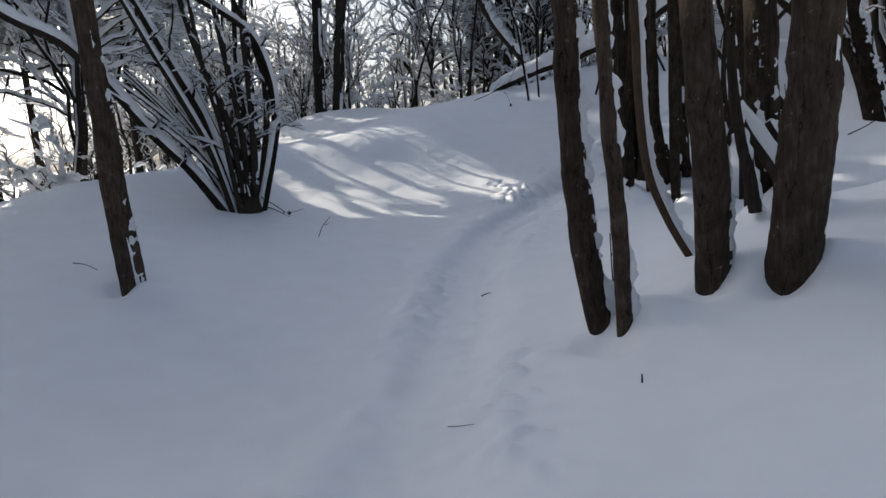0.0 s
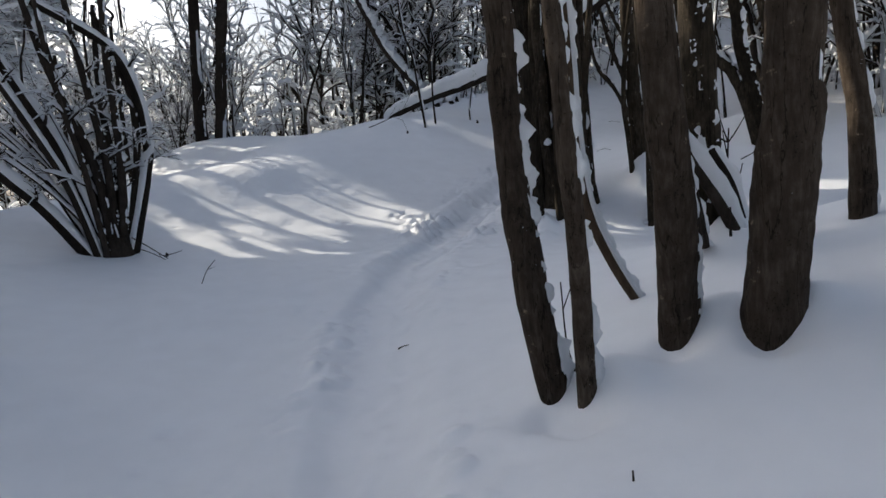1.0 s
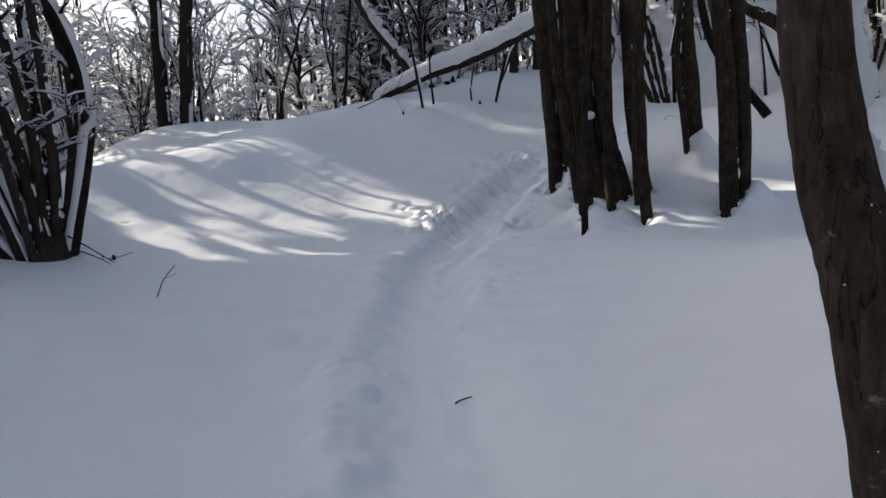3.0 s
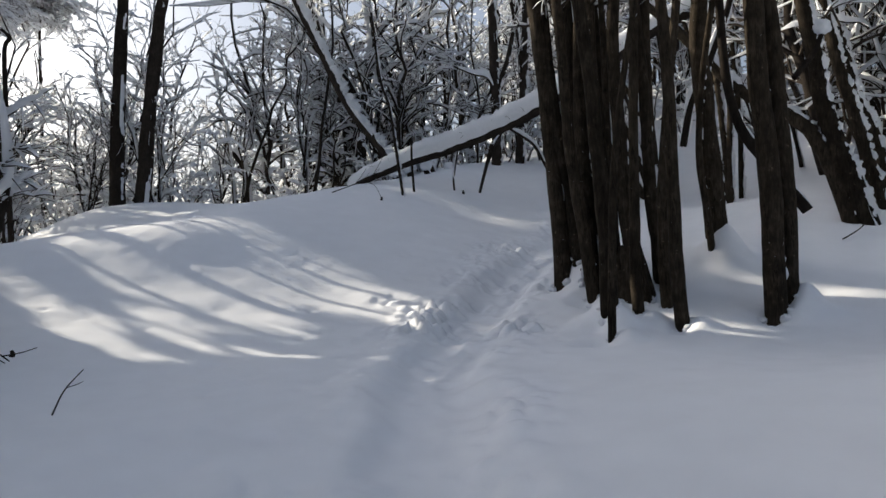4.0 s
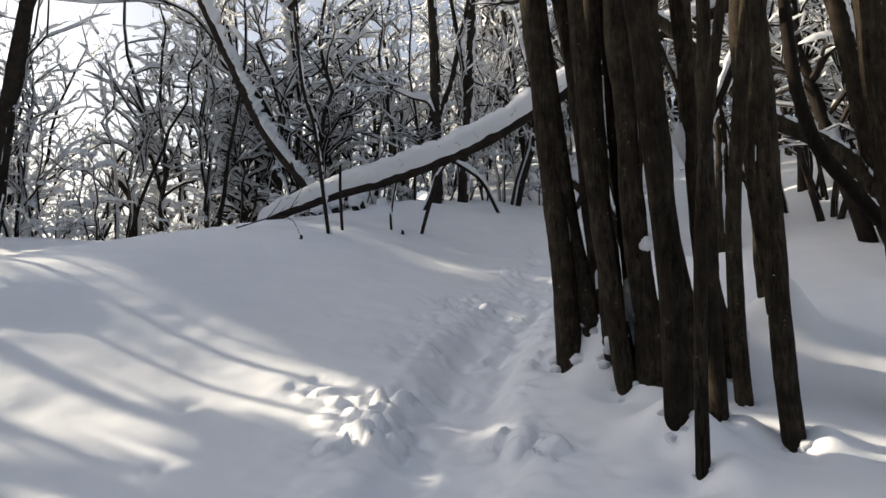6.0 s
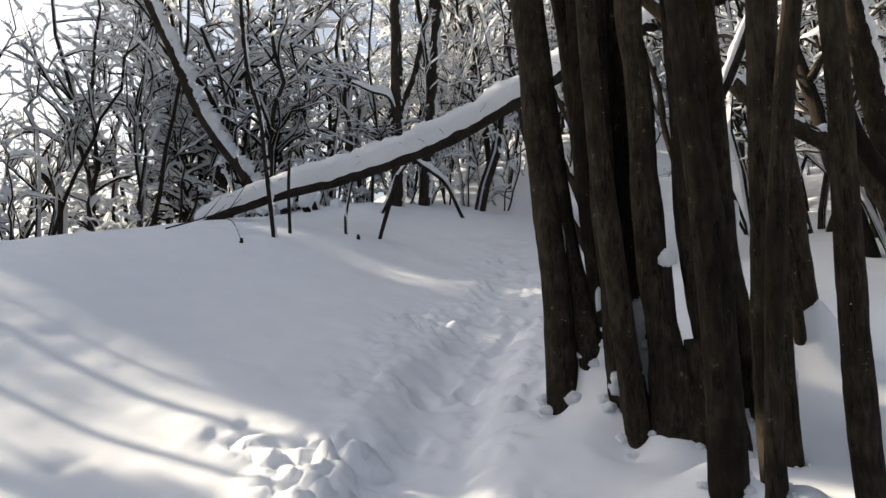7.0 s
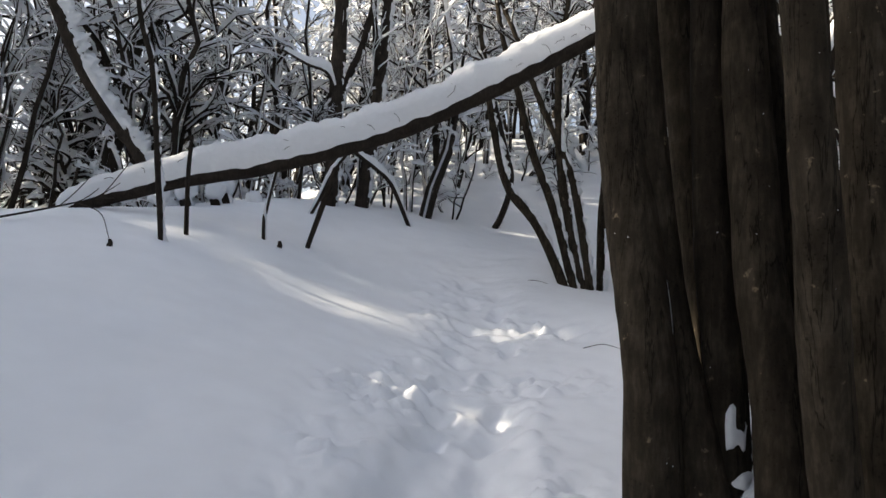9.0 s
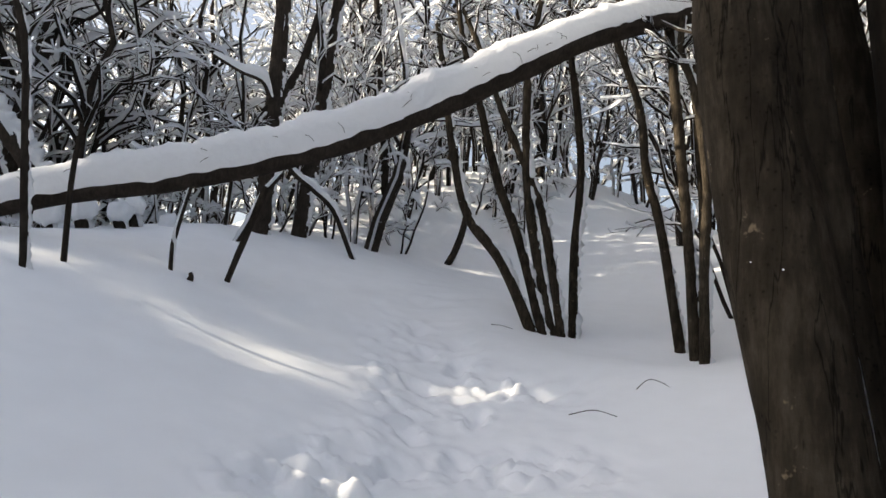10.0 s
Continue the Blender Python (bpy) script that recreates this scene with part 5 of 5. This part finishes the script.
# trees added mostly out of view to block the sun; crowns opened for streaks
def shade_tree(across, along, seed, label):
    """A tall tree that blocks the sun; branches in the way of a streak are left out."""
    rng = np.random.default_rng(seed)
    to_x, to_y = np.array([math.cos(SUN_AZ), math.sin(SUN_AZ), 0]), np.array([-math.sin(SUN_AZ), math.cos(SUN_AZ), 0])
    foot = to_x * across + to_y * along
    foot[2] = float(land(foot[:1], foot[1:2])[0]) - 0.2
    low, high = float(np.interp(across, (3, 6, 10, 11, 14, 16), (-3.4, -5.0, -5.0, -4.0, -3.6, -2.8))) + SUN_RISE * along, 1.0 + SUN_RISE * along
    ob = holder("shade_tree", foot, label, "tree", "tall trees at the wood's edge")
    trunk = foot + np.array([(0, 0, 0), (0.05, 0, 2.0), (0.0, 0.05, 5.0), (0.05, 0.0, high - foot[2] - 2), (0, 0, high - foot[2])])
    girth = 0.06 if in_sun_way(curve_through(trunk, 60)).any() else 0.13
    line, rad, v, q = stem_mesh([p - foot for p in trunk], girth, 0.03, seed, sides=8, step=0.3, flare=0.2)
    mesh_of("trunk", v, q, BARK_FAR, ob)

    def grow(roots, dirs, lengths, n, droop, wobble):
        ln = lines_from(rng, roots, dirs, lengths, n, droop, wobble)
        mid = (ln[:, 1:] + ln[:, :-1]) / 2
        free = ~(in_sun_way(ln, 0.01).any(1) | in_sun_way(mid, 0.01).any(1))
        return ln, free
    count = 420
    z = rng.uniform(low, high - 0.3, count)
    roots = np.stack([np.full(count, foot[0]), np.full(count, foot[1]), z], -1)
    az = rng.uniform(0, 2 * np.pi, count)
    dirs = unit(np.stack([np.cos(az), np.sin(az), rng.uniform(-0.1, 0.5, count)], -1))
    limbs, free = grow(roots, dirs, rng.uniform(0.9, 2.3, count) * (1 - 0.35 * (z - low) / (high - low)), 7, 0.18, 0.12)
    limbs = limbs[free][:70]
    limb_rad = np.linspace(0.026, 0.009, 7)[None] * np.ones((len(limbs), 1))
    wood, white = [tubes(limbs - foot, limb_rad, 4)], [caps(limbs - foot, limb_rad, np.full(limb_rad.shape, 0.08))]
    lines, rads = limbs, limb_rad
    for per, lo, hi, n, thick, keep in ((24, 0.25, 0.75, 4, 0.09, 1000), (5, 0.12, 0.4, 3, 0.08, 2600), (3, 0.06, 0.18, 2, 0.07, 4500)):
        at, way, rr, f = pick(rng, lines, rads, per, 0.12, 1.0)
        d = unit(way * 0.8 + rng.normal(0, 1, way.shape) * np.array([0.8, 0.8, 0.55]))
        lines, free = grow(at, d, rng.uniform(lo, hi, len(at)), n, 0.2, 0.15)
        lines = lines[free]
        lines = lines[rng.permutation(len(lines))[:keep]]
        rads = np.linspace(0.010, 0.005, n)[None] * np.ones((len(lines), 1))
        wood.append(tubes(lines - foot, rads, 3))
        white.append(caps(lines - foot, rads, np.full(rads.shape, thick) * rng.uniform(0.6, 1.4, (len(lines), 1))))
    v, q = join(wood)
    top_part = tagged(mesh_of("crown", v, q, BARK_FAR, ob), kind="stuff")
    v, q = join(white)
    tagged(mesh_of("crown_snow", v, q, SNOW_TWIG, top_part, "snow lying on every limb and twig"), kind="stuff")


for k, across in enumerate((-0.6, 1.4, 3.4, 4.15, 5.0, 6.45, 7.88, 8.48, 10.26, 11.25, 11.75, 12.3, 13.3, 14.75, 15.7, 17.5, 19.5)):
    shade_tree(across, float(np.interp(across, (6, 8, 11, 14, 20), (20, 21, 26, 30, 34))) + 0.9 * (k % 2), 300 + k, "tall tree added to shade the snow, with gaps for streaks")
rg = np.random.default_rng(15)
for x, y in [(a + rg.uniform(-0.5, 0.5), b + rg.uniform(-0.6, 0.6)) for a in np.arange(-9.5, 1.5, 2.0) for b in (23.6, 26.4)]:          # thick brush past the crest
    if min(math.hypot(x - a, y - c) for a, c in TAKEN) > 0.6:
        plant(x, y, BUSH, 0.7, 1.1)
for k, (x, y, kind, tall) in enumerate(((1.8, 24.0, 1, 5.4), (2.9, 25.6, 0, 5.2), (0.7, 22.9, 2, 8.5), (-1.2, 24.6, 2, 8.0), (-3.2, 24.0, 2, 7.5), (1.2, 27.2, 0, 5.6), (-2.2, 28.2, 2, 8.5), (-4.8, 25.5, 2, 8.0), (0.2, 26.5, 0, 8.5), (4.6, 24.6, 0, 6.0), (3.0, 22.6, 0, 7.0))):
    stems, girth, limbs, spread, sag, snow, rise = ((2 + k % 2, 0.085, 17, 0.22, 0.16, 1.25, 0.25), (1, 0.11, 46, 0.05, 0.28, 1.6, -0.1), (3, 0.06, 9, 0.3, 0.1, 1.1, 0.6))[kind]
    wood_tree(("woodland_tree", "laden_tree", "ascending_tree")[kind], 400 + k, stems, tall, girth, limbs, 4, 2, spread, sag, snow,
              (LABEL, "densely branched tree heavy with layered snow", "fine-twigged tree with thin rising branches")[kind], spot=(x, y), rise=rise)
rg = np.random.default_rng(23)
for x, y in [(a + rg.uniform(-0.6, 0.6), 22.2 + rg.uniform(0, 6.0)) for a in np.arange(1.2, 14.0, 0.62)] + [(a + rg.uniform(-0.7, 0.7), 24.0 + rg.uniform(0, 5.0)) for a in np.arange(-9.0, 1.0, 1.6)]:       # slim straight stems through the wood
    if np.min(np.hypot(TRACK[:, 0] - x, TRACK[:, 1] - y)) > 0.9 and min(math.hypot(x - a, y - c) for a, c in TAKEN) > 0.6:
        plant(x, y, STRAIGHT, 0.75, 1.05)
rg = np.random.default_rng(16)
for x, y in [(a + rg.uniform(-0.4, 0.4), b + rg.uniform(-0.5, 0.5)) for a in np.arange(-12.0, -6.9, 1.5) for b in (14.5, 17.5)]:       # brush behind the shrub
    plant(x, y, FINE if rg.random() < 0.5 else PLAIN, 0.36, 0.46)
for x, y in ((-7.4, 24.3), (-8.6, 25.6), (-10.4, 26.4), (-11.4, 28.6), (-9.9, 27.6)):
    plant(x, y, PLAIN, 0.85, 1.0)
rg = np.random.default_rng(21)
for a in np.linspace(-17.5, -4.8, 16):                   # tall thin wood far behind the shrub
    plant(a + rg.uniform(-0.5, 0.5), 29.0 + rg.uniform(-2.0, 4.0), PLAIN, 0.85, 1.1)
rg = np.random.default_rng(17)
for x, y in [(a + rg.uniform(-0.5, 0.5), b + rg.uniform(-0.5, 0.5)) for a in np.arange(8.2, 13.5, 1.3) for b in (22.6, 24.2, 26.0)]:        # brush where the track leaves the rise
    if np.min(np.hypot(TRACK[:, 0] - x, TRACK[:, 1] - y)) > 0.9:
        plant(x, y, PLAIN if rg.random() < 0.6 else BUSH, 0.42, 0.7)
rg = np.random.default_rng(18)
for x, y in [(a + rg.uniform(-0.8, 0.8), b + rg.uniform(-0.8, 0.8)) for a in np.arange(14.0, 19.0, 1.9) for b in (17.0, 19.5, 22.0, 24.5)]:      # the wood on the far slope
    plant(x, y, PLAIN if rg.random() < 0.7 else SLIM, 0.65, 0.95)
rg = np.random.default_rng(14)
for x, y in [(a + rg.uniform(-0.5, 0.5), b + rg.uniform(-0.6, 0.6)) for a in np.arange(9.6, 14.5, 1.5) for b in (8.0, 9.8, 11.6, 13.4)]:      # the wood beyond the leaning trees
    plant(x, y, RICH if rg.random() < 0.65 else SLIM, 0.7, 1.0)
    plant(x + rg.uniform(-0.7, 0.7), y + rg.uniform(-0.7, 0.7), BUSH, 0.6, 1.0)
rg = np.random.default_rng(19)
for x, y in [(a + rg.uniform(-0.45, 0.45), b + rg.uniform(-0.45, 0.45)) for a in np.arange(8.6, 14.6, 1.0) for b in np.arange(12.2, 17.2, 1.1)]:      # dark stems close behind them
    if x - 1.6 > 1.8 * (y - 11.4) and y > 11.8:
        plant(x, y, SLIM if rg.random() < 0.45 else RICH, 0.7, 1.0)
for src in RICH + PLAIN + BUSH + DENSE + TALL + STRAIGHT + FINE + SLIM:          # the patterns themselves take a place in the wood
    x, y = rg.uniform(-24, 26), rg.uniform(30, 42)
    src.matrix_basis = Matrix.Translation((x, y, float(land(np.array([x]), np.array([y]))[0]) - 0.05))
